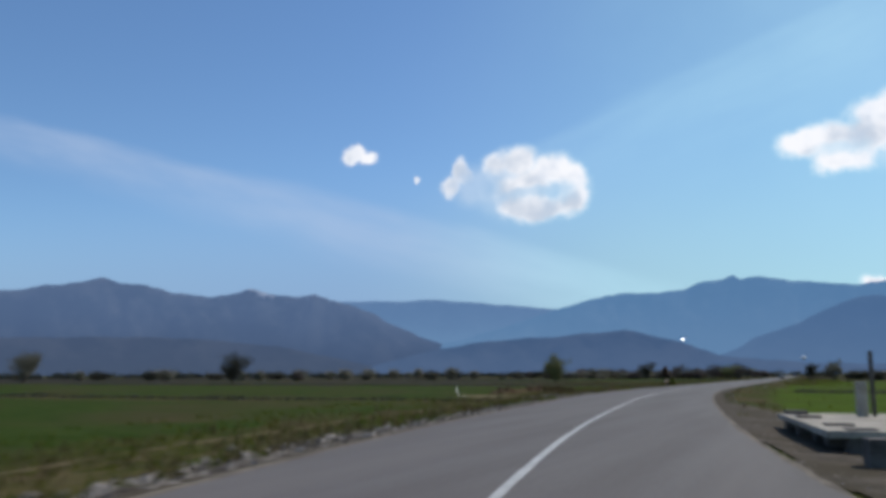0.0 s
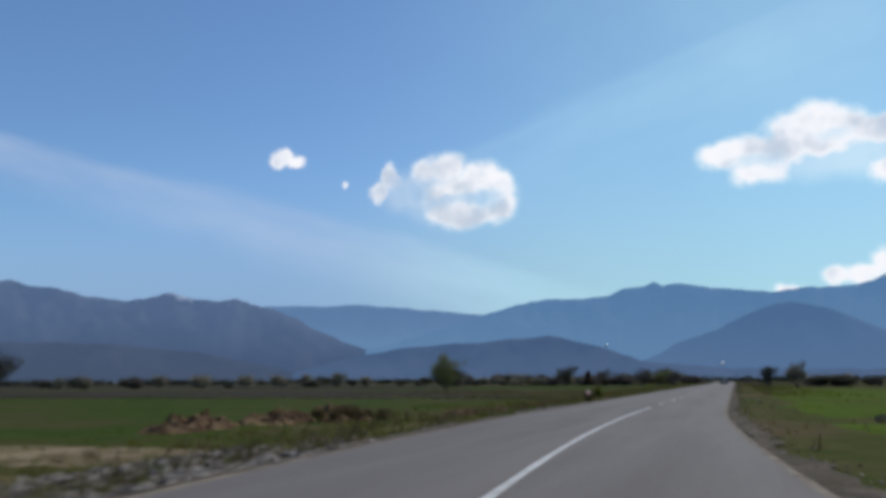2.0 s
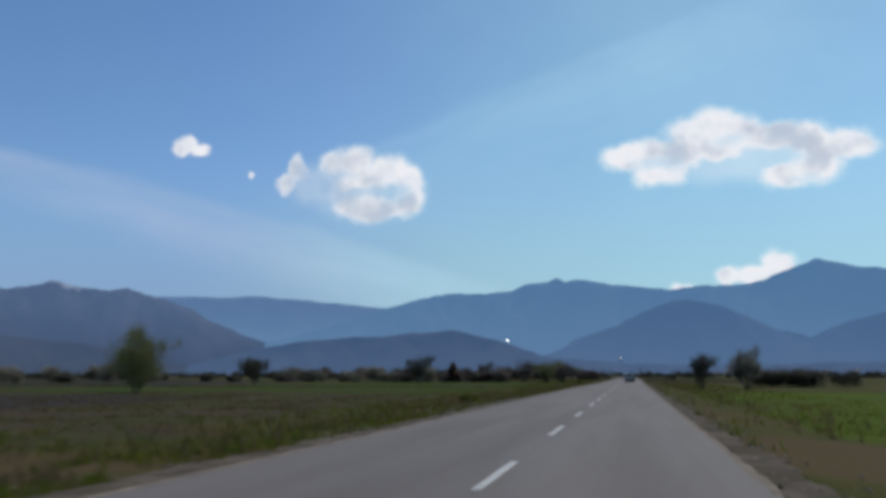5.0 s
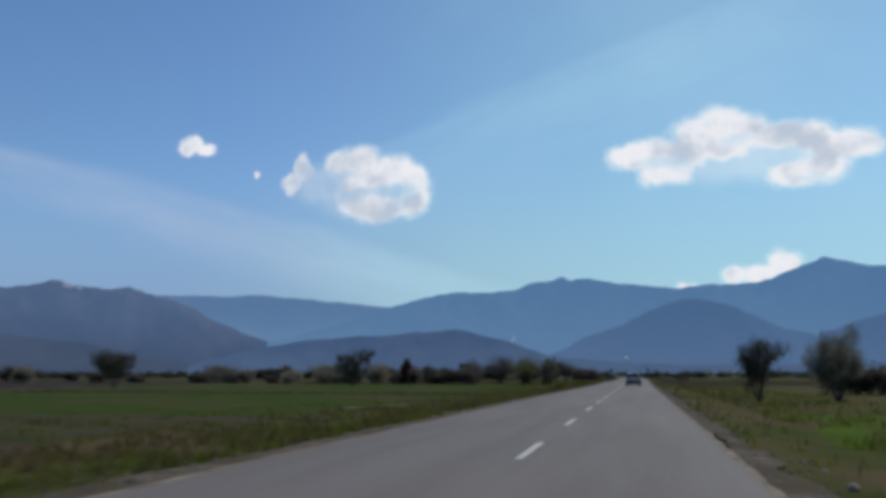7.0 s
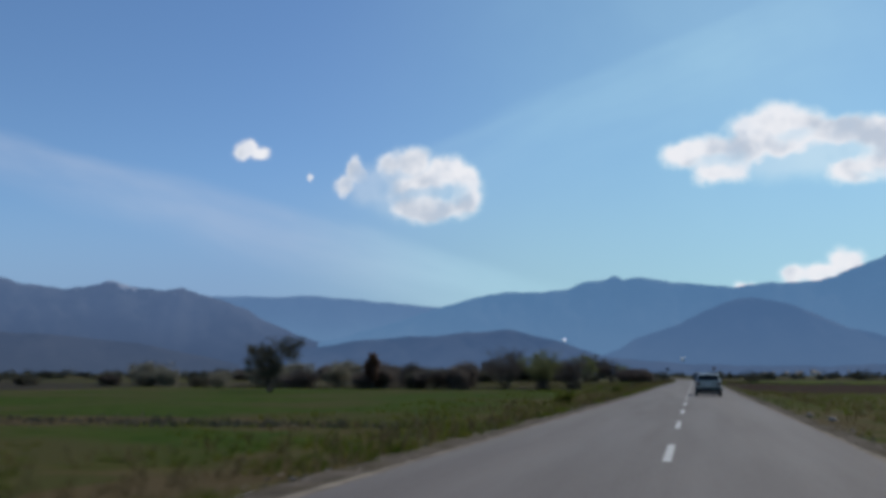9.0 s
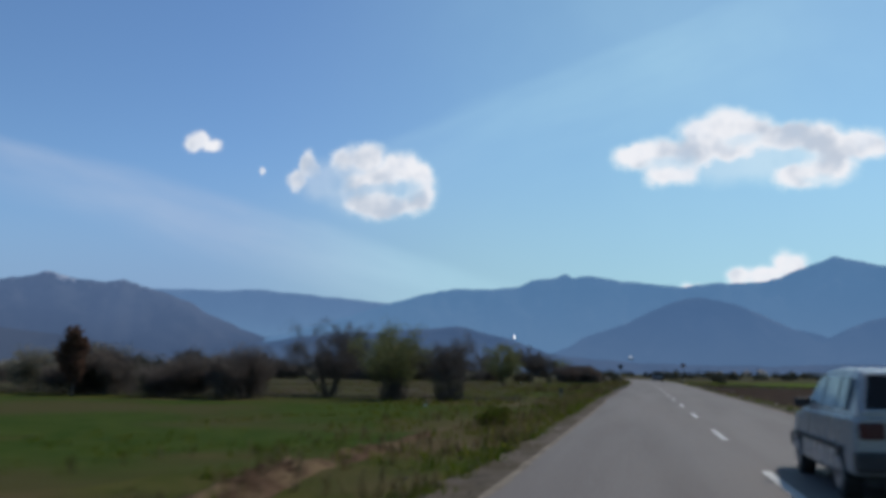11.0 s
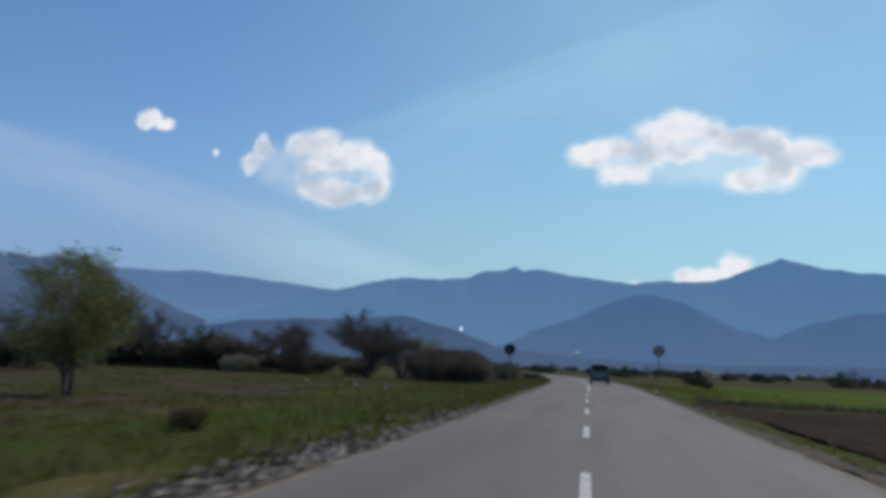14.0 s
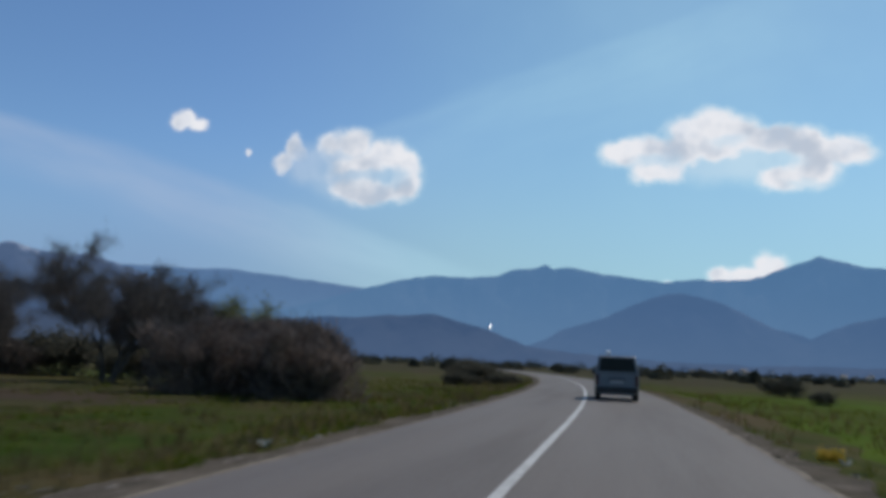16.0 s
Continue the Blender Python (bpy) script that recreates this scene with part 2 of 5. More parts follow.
LEAF_DARK = surface("dull_leaf", (0.046, 0.047, 0.038), (0.100, 0.092, 0.068), 0.8, 0.9, 0, 0, 6, island=0.6, thin=0.45, spec=0.05)
LEAF_PALE = surface("blossom", (0.120, 0.112, 0.084), (0.270, 0.250, 0.195), 0.8, 0.85, 0, 0, 6, island=0.6, thin=0.4, spec=0.05)
LEAF_BROWN = surface("withered_leaf", (0.075, 0.036, 0.025), (0.14, 0.075, 0.05), 0.8, 0.85, 0, 0, 6, island=0.5, thin=0.3)
TWIG = surface("twig", (0.072, 0.062, 0.058), (0.165, 0.140, 0.125), 2, 0.95, 0, 0, 8, island=0.5, spec=0.05, thin=0.4)
BRUSH = surface("brown_brush", (0.090, 0.070, 0.062), (0.235, 0.185, 0.160), 2, 0.95, 0, 0, 8, island=0.5, spec=0.05, thin=0.4)
FAR_LEAF = surface("far_wood", (0.028, 0.033, 0.029), (0.056, 0.057, 0.044), 0.1, 0.97, 0, 0, 2, island=0.6, c=(0.085, 0.084, 0.062), cscale=0.02, thin=0.3, spec=0.02)
CONCRETE = surface("concrete", (0.24, 0.21, 0.175), (0.40, 0.36, 0.31), 1.6, 0.95, 0, 0.4, 24, spec=0.1)
DARKBLOCK = surface("weathered_block", (0.06, 0.05, 0.045), (0.13, 0.11, 0.10), 3, 0.95, 0, 0.5, 20)
STEEL = surface("galvanised_steel", (0.12, 0.12, 0.125), (0.20, 0.20, 0.205), 4, 0.5, 0.6, 0.1, 40)
SIGNBACK = surface("sign_back", (0.020, 0.022, 0.026), (0.038, 0.040, 0.045), 4, 0.6, 0.2, 0, 40)
# sign red and white are darkened to hold the shade of a backlit face
RED = surface("sign_red", (0.19, 0.055, 0.055), (0.26, 0.085, 0.08), 4, 0.6, 0, 0, 40)
WHITE = surface("sign_white", (0.26, 0.25, 0.25), (0.34, 0.33, 0.33), 4, 0.6, 0, 0, 40)
INK = surface("sign_black", (0.02, 0.02, 0.02), (0.035, 0.035, 0.035), 4, 0.5, 0, 0, 40)
SILVER = surface("silver_paint", (0.245, 0.262, 0.275), (0.305, 0.322, 0.335), 1.5, 0.28, 0.3, 0, 30, spec=0.5, obj=True)
GREYPAINT = surface("grey_blue_paint", (0.105, 0.118, 0.145), (0.145, 0.160, 0.190), 1.5, 0.4, 0.2, 0, 30, spec=0.4, obj=True)
GLASS = surface("dark_glass", (0.004, 0.005, 0.007), (0.008, 0.010, 0.013), 2, 0.14, 0, 0, 30, spec=0.12, obj=True)
PLASTIC = surface("black_plastic", (0.02, 0.02, 0.022), (0.04, 0.04, 0.042), 3, 0.6, 0, 0, 30, obj=True)
RUBBER = surface("tyre_rubber", (0.012, 0.012, 0.012), (0.028, 0.027, 0.026), 6, 0.85, 0, 0, 30, obj=True)
ALLOY = surface("wheel_metal", (0.30, 0.30, 0.31), (0.42, 0.42, 0.43), 6, 0.4, 0.8, 0, 30, obj=True)
LENS = surface("lamp_red", (0.040, 0.012, 0.014), (0.070, 0.018, 0.018), 6, 0.3, 0, 0, 30, spec=0.3, obj=True)
# pale blue base stands in for the sky reflected in the panes
SKY_PAINTED_GLASS = surface("sky_painted_glass", (0.10, 0.13, 0.145), (0.14, 0.175, 0.19), 2, 0.12, 0, 0, 30, spec=0.6, obj=True)
PLATE = surface("plate_white", (0.28, 0.28, 0.28), (0.36, 0.36, 0.36), 6, 0.5, 0, 0, 30, obj=True)
SHEET = surface("white_sheeting", (0.40, 0.39, 0.37), (0.56, 0.55, 0.52), 4, 0.6, 0, 0.2, 20)
BLUE = surface("blue_paint", (0.020, 0.028, 0.042), (0.034, 0.046, 0.062), 4, 0.8, 0, 0, 30, spec=0.1)
LIME = surface("limewash", (0.34, 0.33, 0.31), (0.48, 0.46, 0.43), 0.5, 0.9, 0, 0, 6)
TIN = surface("tin_roof", (0.80, 0.81, 0.83), (0.88, 0.89, 0.90), 0.5, 0.34, 0.8, 0, 6)
CLOD = surface("turned_earth", (0.034, 0.020, 0.013), (0.088, 0.056, 0.037), 2.6, 0.98, 0, 0.9, 9, c=(0.125, 0.088, 0.052), cscale=1.1, spec=0.02)
PATH_DIRT = surface("trodden_dirt", (0.075, 0.060, 0.031), (0.135, 0.106, 0.062), 0.8, 0.98, 0, 0.4, 9, c=(0.055, 0.052, 0.020), cscale=0.6, spec=0.02)
DRY_VERGE = surface("dry_turf", (0.055, 0.048, 0.017), (0.112, 0.084, 0.043), 0.7, 0.98, 0, 0.7, 11, c=(0.040, 0.048, 0.009), cscale=0.25, spec=0.02)
TURF = surface("dull_turf", (0.019, 0.038, 0.005), (0.038, 0.053, 0.009), 0.9, 0.97, 0, 0.6, 8, c=(0.046, 0.043, 0.016), cscale=0.09, spec=0.02)
YELLOW = surface("yellow_petal", (0.45, 0.28, 0.02), (0.6, 0.42, 0.04), 3, 0.8, 0, 0, 20, thin=0.3)
PINK = surface("pinkish_plastic", (0.58, 0.44, 0.44), (0.74, 0.60, 0.60), 5, 0.6, 0, 0.3, 20, thin=0.65)
FALLOW = surface("fallow_soil", (0.022, 0.019, 0.018), (0.042, 0.036, 0.031), 0.3, 0.98, 0, 0.6, 6, c=(0.030, 0.031, 0.016), cscale=0.03, spec=0.02)
SAND = surface("sandy_track", (0.110, 0.084, 0.052), (0.200, 0.156, 0.104), 0.9, 0.98, 0, 0.5, 10, c=(0.080, 0.072, 0.032), cscale=0.5, spec=0.02)
ROOF_TILE = surface("dull_roof", (0.16, 0.14, 0.125), (0.24, 0.205, 0.18), 0.5, 0.9, 0, 0, 6)


# ---- helpers of the scene ----
def mesh_object(name, verts, faces, material, parent=None, label="", smooth=False):
    me = bpy.data.meshes.new(name)
    me.from_pydata([tuple(v) for v in verts], [], [tuple(f) for f in faces])
    me.materials.append(material)
    if smooth:
        me.polygons.foreach_set("use_smooth", [True] * len(me.polygons))
    me.update()
    ob = new(name, me)
    ob.parent = parent
    return tagged(ob, label)


def part(name, bm, material, parent=None, label="", smooth=False):
    bmesh.ops.recalc_face_normals(bm, faces=bm.faces)
    me = bpy.data.meshes.new(name)
    bm.to_mesh(me)
    bm.free()
    me.materials.append(material)
    if smooth:
        me.polygons.foreach_set("use_smooth", [True] * len(me.polygons))
    ob = new(name, me)
    ob.parent = parent
    return tagged(ob, label)


def thing(name, x, y, z, turn, label, category, group=""):
    e = new(name)
    e.empty_display_size = 0.2
    e.matrix_world = pose(x, y, z, 0, 0, turn)
    return tagged(e, label, category, group)


def block(size, at=(0, 0, 0), bevel=0.01, turn=None, segments=2):
    bm = bmesh.new()
    m = Matrix.Translation(at)
    if turn:
        m = m @ Euler([radians(a) for a in turn]).to_matrix().to_4x4()
    bmesh.ops.create_cube(bm, size=1, matrix=m @ Matrix.Diagonal((*size, 1)))
    if bevel:
        bmesh.ops.bevel(bm, geom=list(bm.edges), offset=bevel, segments=segments, profile=0.6, affect="EDGES")
    return bm


def drum(radius, depth, at=(0, 0, 0), turn=(0, 0, 0), segments=28, bevel=0.0, top=None):
    bm = bmesh.new()
    m = Matrix.Translation(at) @ Euler([radians(a) for a in turn]).to_matrix().to_4x4()
    bmesh.ops.create_cone(bm, cap_ends=True, segments=segments, radius1=radius, radius2=radius if top is None else top, depth=depth, matrix=m)
    if bevel:
        rims = [e for e in bm.edges if len(e.link_faces) == 2 and any(len(q.verts) > 4 for q in e.link_faces)]
        bmesh.ops.bevel(bm, geom=rims, offset=bevel, segments=2, profile=0.6, affect="EDGES")
    return bm


def hull(sections):
    """A closed body through rings of points, one ring a section."""
    bm = bmesh.new()
    rings = [[bm.verts.new(p) for p in ring] for ring in sections]
    n = len(rings[0])
    for a, b in zip(rings, rings[1:]):
        for i in range(n):
            bm.faces.new((a[i], a[(i + 1) % n], b[(i + 1) % n], b[i]))
    bm.faces.new(rings[0])
    bm.faces.new(rings[-1][::-1])
    return bm


def rounded(y, wide_low, wide_top, z0, z1, r=0.08, lean=0.0):
    """A ring across the car at y: a box with rounded corners, wider below than on top; the top leans forward."""
    ring = []
    for sx, sz, a0 in ((1, 1, 0), (-1, 1, 90), (-1, 0, 180), (1, 0, 270)):
        w = (wide_top if sz else wide_low) - r
        zc = z1 - r if sz else z0 + r
        for k in range(4):
            a = radians(a0 + 30 * k)
            z = zc + r * math.sin(a)
            ring.append((sx * w + r * math.cos(a), y + lean * (z - z0) / max(0.01, z1 - z0), z))
    return ring


# ---- ground, road ----
def middle(y):
    """Where the centre line runs: a right bend, a straight, a wide left bend."""
    if y < 82:
        q = max(y, -30)
        return 0.00143 * (82 - q) ** 2 + 0.26 * math.exp(-((q - 36) / 16) ** 2) + (0.318 * (-30 - y) if y < -30 else 0)
    if y > 380:
        q = min(y, 700)
        return -0.0008 * (q - 380) ** 2 - (0.512 * (y - 700) if y > 700 else 0)
    return 0.0


def left_edge(y):
    k = min(1, max(0, (y - 190) / 80))
    wide = 0.25 * math.exp(-((y - 78) / 42) ** 2)
    return -4.1 * (1 - k) - 3.05 * k - wide - 0.32 * math.exp(-((y - 292) / 35) ** 4) - 0.1 * math.exp(-((y - 289) / 6) ** 2)


def right_edge(y):
    k = min(1, max(0, (y - 250) / 110))
    early = min(1, max(0, (84 - y) / 32))
    return 3.38 * (1 - k) + 3.85 * k + 0.52 * early


def bumps(x, y, size):
    return noise.noise(Vector((x / size, y / size, 3.7)))


def height(x, y):
    """The ground beside the road: a worn verge that drops to flat fields."""
    d = x - middle(y)
    out = left_edge(y) - d if d < 0 else d - right_edge(y)
    if out < 0:
        return -0.06
    k = min(1, out / 5)
    z = -0.035 - 0.30 * k * k * (3 - 2 * k)
    z += (0.05 * bumps(x, y, 1.1) + 0.09 * bumps(x, y, 4.0)) * min(1, out / 1.2) * max(0.25, 1 - out / 30)
    if d < 0 and 238 < y < 312:
        z += 0.16 * math.exp(-((out - 2.9) / 0.55) ** 2) * (1 + bumps(x, y, 1.2))
    return z


def spread(edges, steps):
    out = []
    for (a, b), s in zip(zip(edges, edges[1:]), steps):
        n = max(1, round((b - a) / s))
        out += [a + (b - a) * i / n for i in range(n)]
    return out + [edges[-1]]


def sheet(name, xs, ys, zfun, material, label, kind="structure", follow=True, parent=None, category=""):
    verts, faces = [], []
    for y in ys:
        base = middle(y) if follow else 0
        for x in xs:
            xx = base + x if abs(x) < 1000 else x
            verts.append((xx, y, zfun(xx, y)))
    n = len(xs)
    for j in range(len(ys) - 1):
        for i in range(n - 1):
            a = j * n + i
            faces.append((a, a + 1, a + n + 1, a + n))
    ob = mesh_object(name, verts, faces, material, parent, smooth=True)
    return tagged(ob, label, category, "", kind)


sheet("ground", spread([-6000, -1000, -200, -60, -20, -3.5, 3.2, 20, 60, 200, 1000, 6000], [1250, 160, 14, 4, 0.75, 3.35, 0.75, 4, 14, 160, 1250]),
      spread([-300, -20, 460, 700, 1500, 6200], [35, 1.5, 12, 60, 470]), height, MEADOW,
      "spring meadow with green and dry brown patches beside the road", category="ground")


def road_height(x, y):
    d = x - middle(y)
    return 0.0 - 0.012 * abs(d) + 0.035


def strip(name, a, b, y0, y1, step, lift, material, label, ragged=0.0, kind="structure", parent=None, category="", cols=2):
    """A strip along the road between two offsets from the centre line."""
    verts, faces = [], []
    n = max(1, round((y1 - y0) / step))
    for j in range(n + 1):
        y = y0 + (y1 - y0) * j / n
        p, q = a(y) if callable(a) else a, b(y) if callable(b) else b
        if ragged:
            p += ragged * (bumps(p * 9, y, 1.3) + 0.6 * bumps(p * 5, y, 0.4))
            q += ragged * (bumps(q * 7, y, 1.1) + 0.6 * bumps(q * 3, y, 0.37))
        for i in range(cols):
            x = middle(y) + p + (q - p) * i / (cols - 1)
            z = road_height(x, y) + lift
            verts.append((x, y, max(z, height(x, y) + 0.028) if name == "road_shoulder" else z))
    for j in range(n):
        for i in range(cols - 1):
            k = j * cols + i
            faces.append((k, k + 1, k + cols + 1, k + cols))
    ob = mesh_object(name, verts, faces, material, parent, smooth=True)
    return tagged(ob, label, category, "", kind) if kind else tagged(ob, label)


strip("road", left_edge, right_edge, -60, 760, 1.0, 0.0, ASPHALT, "worn grey asphalt country road, two lanes", ragged=0.07, category="road", cols=9)
strip("road_shoulder", lambda y: left_edge(y) - 0.6, lambda y: left_edge(y) + 0.05, -60, 600, 0.5, -0.012, GRIT, "gravel shoulder on the road's far side", ragged=0.25, category="shoulder", cols=7)
strip("road_shoulder", lambda y: right_edge(y) - 0.05, lambda y: right_edge(y) + 0.55 + 1.6 * max(0, min(1, (46 - y) / 14)), -60, 600, 0.5, -0.012, GRIT, "gravel and dirt shoulder beside the lane", ragged=0.35, category="shoulder", cols=7)
strip("trim", lambda y: left_edge(y) - 0.04, lambda y: left_edge(y) + (0.17 if y < 200 else 0.17 - 0.10 * min(1, (y - 200) / 60)), -60, 600, 0.25, 0.004, EDGE, "pale crumbling edge of the asphalt", ragged=0.035, category="road edge")
strip("trim", lambda y: right_edge(y) - 0.10, lambda y: right_edge(y) + 0.03, -60, 600, 0.25, 0.004, EDGE, "pale crumbling edge of the asphalt", ragged=0.06, category="road edge")
strip("road_line", -0.07, 0.07, -60, 86.9, 0.7, 0.006, PAINT, "solid white centre line, worn", ragged=0.012, category="road marking")
strip("road_line", 0.02, 0.16, 367.6, 475, 0.7, 0.006, PAINT, "solid white centre line, worn", ragged=0.012, category="road marking")
DASH_LONG = 3.3
dashes = [93.06 + 9.04 * k for k in range(5)] + [137.85 + 9.04 * k for k in range(6)] + [191.55 + 8.48 * k for k in range(6)] + [242.42 + 9.04 * k for k in range(14)]
for y in dashes:
    ob = strip("road_line", -0.065, 0.065, y - DASH_LONG / 2, y + DASH_LONG / 2, 0.6, 0.006, PAINT, "short white dash of the broken centre line", ragged=0.01, category="road marking")
    tagged(ob, group="dashes of the centre line")


def field(label, x0, x1, y0, y1, material, lift, furrow=0.0):
    """A field with wavy borders, a little above the sheet of ground."""
    def z(x, y):
        return height(x, y) + lift + (furrow * math.sin(x * 7.0 + 0.4 * bumps(x, y, 5)) if furrow else 0) + 0.02 * bumps(x, y, 0.9)
    lo, hi = min(x0, x1), max(x0, x1)
    near = abs(lo) < 60 and abs(hi) < 60
    xs = spread([lo, hi], [0.45 if furrow else (1.0 if near else 4.0)])
    ys = spread([y0, y1], [2.0 if y1 - y0 < 150 else 5.0])
    verts, faces = [], []
    for y in ys:
        for x in xs:
            wob = 1.5 * bumps(y, x * 0.1, 9.0)
            far = 1.2 * bumps(x, y0 * 0.7, 8.0)
            xx = middle(y) + x + (wob if x in (lo, hi) else 0)
            edge = x in (lo, hi) or y in (ys[0], ys[-1])
            verts.append((xx, y + far, z(xx, y + far) - (0.09 if edge else 0)))
    n = len(xs)
    for j in range(len(ys) - 1):
        for i in range(n - 1):
            a = j * n + i
            faces.append((a, a + 1, a + n + 1, a + n))
    return tagged(mesh_object("field", verts, faces, material, smooth=True), label, "field", "", "structure")


field("bright green young crop in a flat field", 6.2, 68, -25, 81, CROP, 0.03)
field("bright green young crop in a flat field", 6.0, 60, 85, 190, CROP, 0.03)
field("green young crop across the road", -9.0, -75, -20, 46, TURF, 0.03)
field("dry trampled turf along the verge", -4.7, -9.4, -15, 18, DRY_VERGE, 0.02)
field("dry trampled turf along the verge", -4.9, -11.0, 40, 58, DRY_VERGE, 0.05)
field("dry trampled turf along the verge", -4.9, -8.4, 64, 92, DRY_VERGE, 0.02)
field("green young crop with dull patches", -10, -140, 55, 122, TURF, 0.03)
field("grey-brown fallow soil beyond the green field", -24, -170, 128, 174, FALLOW, 0.06)
field("green grass field with dull patches", -8.6, -70, 180, 217, TURF, 0.06)
field("green grass strip before the olive pasture", -5.4, -11.5, 300, 392, TURF, 0.05)
field("dry trampled turf along the verge", 4.6, 6.0, -15, 130, DRY_VERGE, 0.02)
field("dark bare soil far across the plain", -150, -620, 55, 420, FALLOW, 0.05)
field("dark bare soil behind the green crop", -66, -146, 222, 330, FALLOW, 0.05)
field("dry brown turf behind the stones of the verge", -4.3, -6.0, 316, 346, DRY_VERGE, 0.09)
field("sandy field track leading off the road", -4.9, -16, 58.6, 64.2, SAND, 0.07)
field("brown and green rough pasture", -9, -120, 122, 216, PASTURE, 0.03)
field("green crop in front of a row of trees", -7.2, -62, 222, 284, TURF, 0.03)
field("dull olive pasture in front of dark trees", -9.5, -100, 294, 398, PASTURE, 0.03)
field("ploughed dark brown soil with furrows", 4.9, 42, 280, 361, SOIL, 0.04, 0.05)
field("green crop in flat strips", 5.8, 60, 367, 440, CROP, 0.03)
field("wide dull brown plain", -420, 420, 470, 1500, PASTURE, 0.03)



def path_strip(x0, wide, y0, y1, drift=0.0):
    """A trodden path on the bank, following the ground."""
    verts, faces = [], []
    n = round((y1 - y0) / 0.6)
    for j in range(n + 1):
        y = y0 + (y1 - y0) * j / n
        c = x0 + drift * (j / n) ** 2 + 0.25 * bumps(1.0, y, 7.0)
        w = wide * (0.7 + 0.5 * bumps(5.0, y, 3.0)) * min(1, j / 4, (n - j) / 4)
        for k, lift in ((-1, -0.10), (-0.6, 0.02), (0, 0.045), (0.6, 0.02), (1, -0.10)):
            x = middle(y) + c + k * w / 2 + 0.1 * bumps(k * 9, y, 0.9)
            verts.append((x, y, height(x, y) + lift))
    for j in range(n):
        for i in range(4):
            a = j * 5 + i
            faces.append((a, a + 1, a + 6, a + 5))
    return tagged(mesh_object("path", verts, faces, PATH_DIRT, smooth=True), "narrow trodden dirt path beside the road", "path", "", "structure")


path_strip(-7.0, 1.2, 256, 306, -1.2)
path_strip(-9.3, 0.9, 2, 46)


# ---- mountains ----
def ridge(label, r0, crest, r1, points, material, rough_size, seed, steps=170):
    """A mountain range round the plain: crest heights in tangents over azimuths, falling to the plain on the near side."""
    azs, hts = [p[0] for p in points], [p[1] for p in points]
    verts, faces = [], []
    rows = 18
    for j in range(rows + 1):
        k = j / rows
        r = r0 + (r1 - r0) * k
        for i in range(steps + 1):
            az = azs[0] + (azs[-1] - azs[0]) * i / steps
            h = float(np.interp(az, azs, hts)) * crest * 1.02
            rc = (crest - r0) / (r1 - r0)
            fall = (k / rc) ** 0.85 if k < rc else max(0, 1 - 0.8 * (k - rc) / (1 - rc))
            gully = noise.fractal(Vector((az * 0.55, k * 1.7, seed)), 0.9, 2.1, 5)
            fine = noise.fractal(Vector((az * 2.3, k * 3.0, seed + 9)), 0.8, 2.0, 4)
            z = h * fall * (1 + 0.32 * gully * (1 - fall ** 4)) + crest * rough_size * fine * min(1, fall + 0.1)
            a = radians(az)
            verts.append((r * math.sin(a), 180 + r * math.cos(a), max(-8, z - 4)))
    n = steps + 1
    for j in range(rows):
        for i in range(steps):
            q = j * n + i
            faces.append((q, q + 1, q + n + 1, q + n))
    return tagged(mesh_object("mountain_range", verts, faces, material, smooth=True), label, "mountains", "", "structure")


# the ranges' blue and violet tones are haze painted into their materials
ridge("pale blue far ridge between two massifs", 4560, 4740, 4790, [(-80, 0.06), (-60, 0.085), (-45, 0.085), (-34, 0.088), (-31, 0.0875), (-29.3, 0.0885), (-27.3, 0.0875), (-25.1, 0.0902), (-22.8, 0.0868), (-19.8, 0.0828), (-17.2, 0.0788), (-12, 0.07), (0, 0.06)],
      mountain("far_slope_hazed", (0.118, 0.222, 0.415), (0.150, 0.275, 0.455), 420, 0.82), 0.0008, 4)
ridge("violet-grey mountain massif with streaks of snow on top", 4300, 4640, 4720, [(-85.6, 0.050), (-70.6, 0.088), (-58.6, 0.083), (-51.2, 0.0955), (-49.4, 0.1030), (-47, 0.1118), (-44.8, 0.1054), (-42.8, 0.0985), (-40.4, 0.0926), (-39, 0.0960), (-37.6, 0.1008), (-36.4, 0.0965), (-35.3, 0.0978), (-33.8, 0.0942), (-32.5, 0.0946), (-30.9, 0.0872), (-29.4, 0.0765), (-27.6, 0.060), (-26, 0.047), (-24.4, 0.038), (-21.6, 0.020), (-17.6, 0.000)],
      mountain("west_slope_hazed", (0.092, 0.150, 0.282), (0.060, 0.098, 0.186), 430, 0.79, 428), 0.0008, 11, 260)
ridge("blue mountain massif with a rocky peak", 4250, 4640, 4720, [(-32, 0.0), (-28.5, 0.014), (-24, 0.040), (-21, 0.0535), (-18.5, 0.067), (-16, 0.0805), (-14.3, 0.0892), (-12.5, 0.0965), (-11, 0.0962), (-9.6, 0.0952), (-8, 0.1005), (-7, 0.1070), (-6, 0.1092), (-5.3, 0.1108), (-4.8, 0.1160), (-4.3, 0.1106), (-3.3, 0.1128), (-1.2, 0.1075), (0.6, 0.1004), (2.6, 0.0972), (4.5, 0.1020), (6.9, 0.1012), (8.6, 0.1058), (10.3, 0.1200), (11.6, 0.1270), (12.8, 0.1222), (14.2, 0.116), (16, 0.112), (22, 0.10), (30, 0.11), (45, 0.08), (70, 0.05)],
      mountain("north_slope_hazed", (0.102, 0.224, 0.425), (0.122, 0.232, 0.405), 520, 0.80), 0.0008, 23, 460)
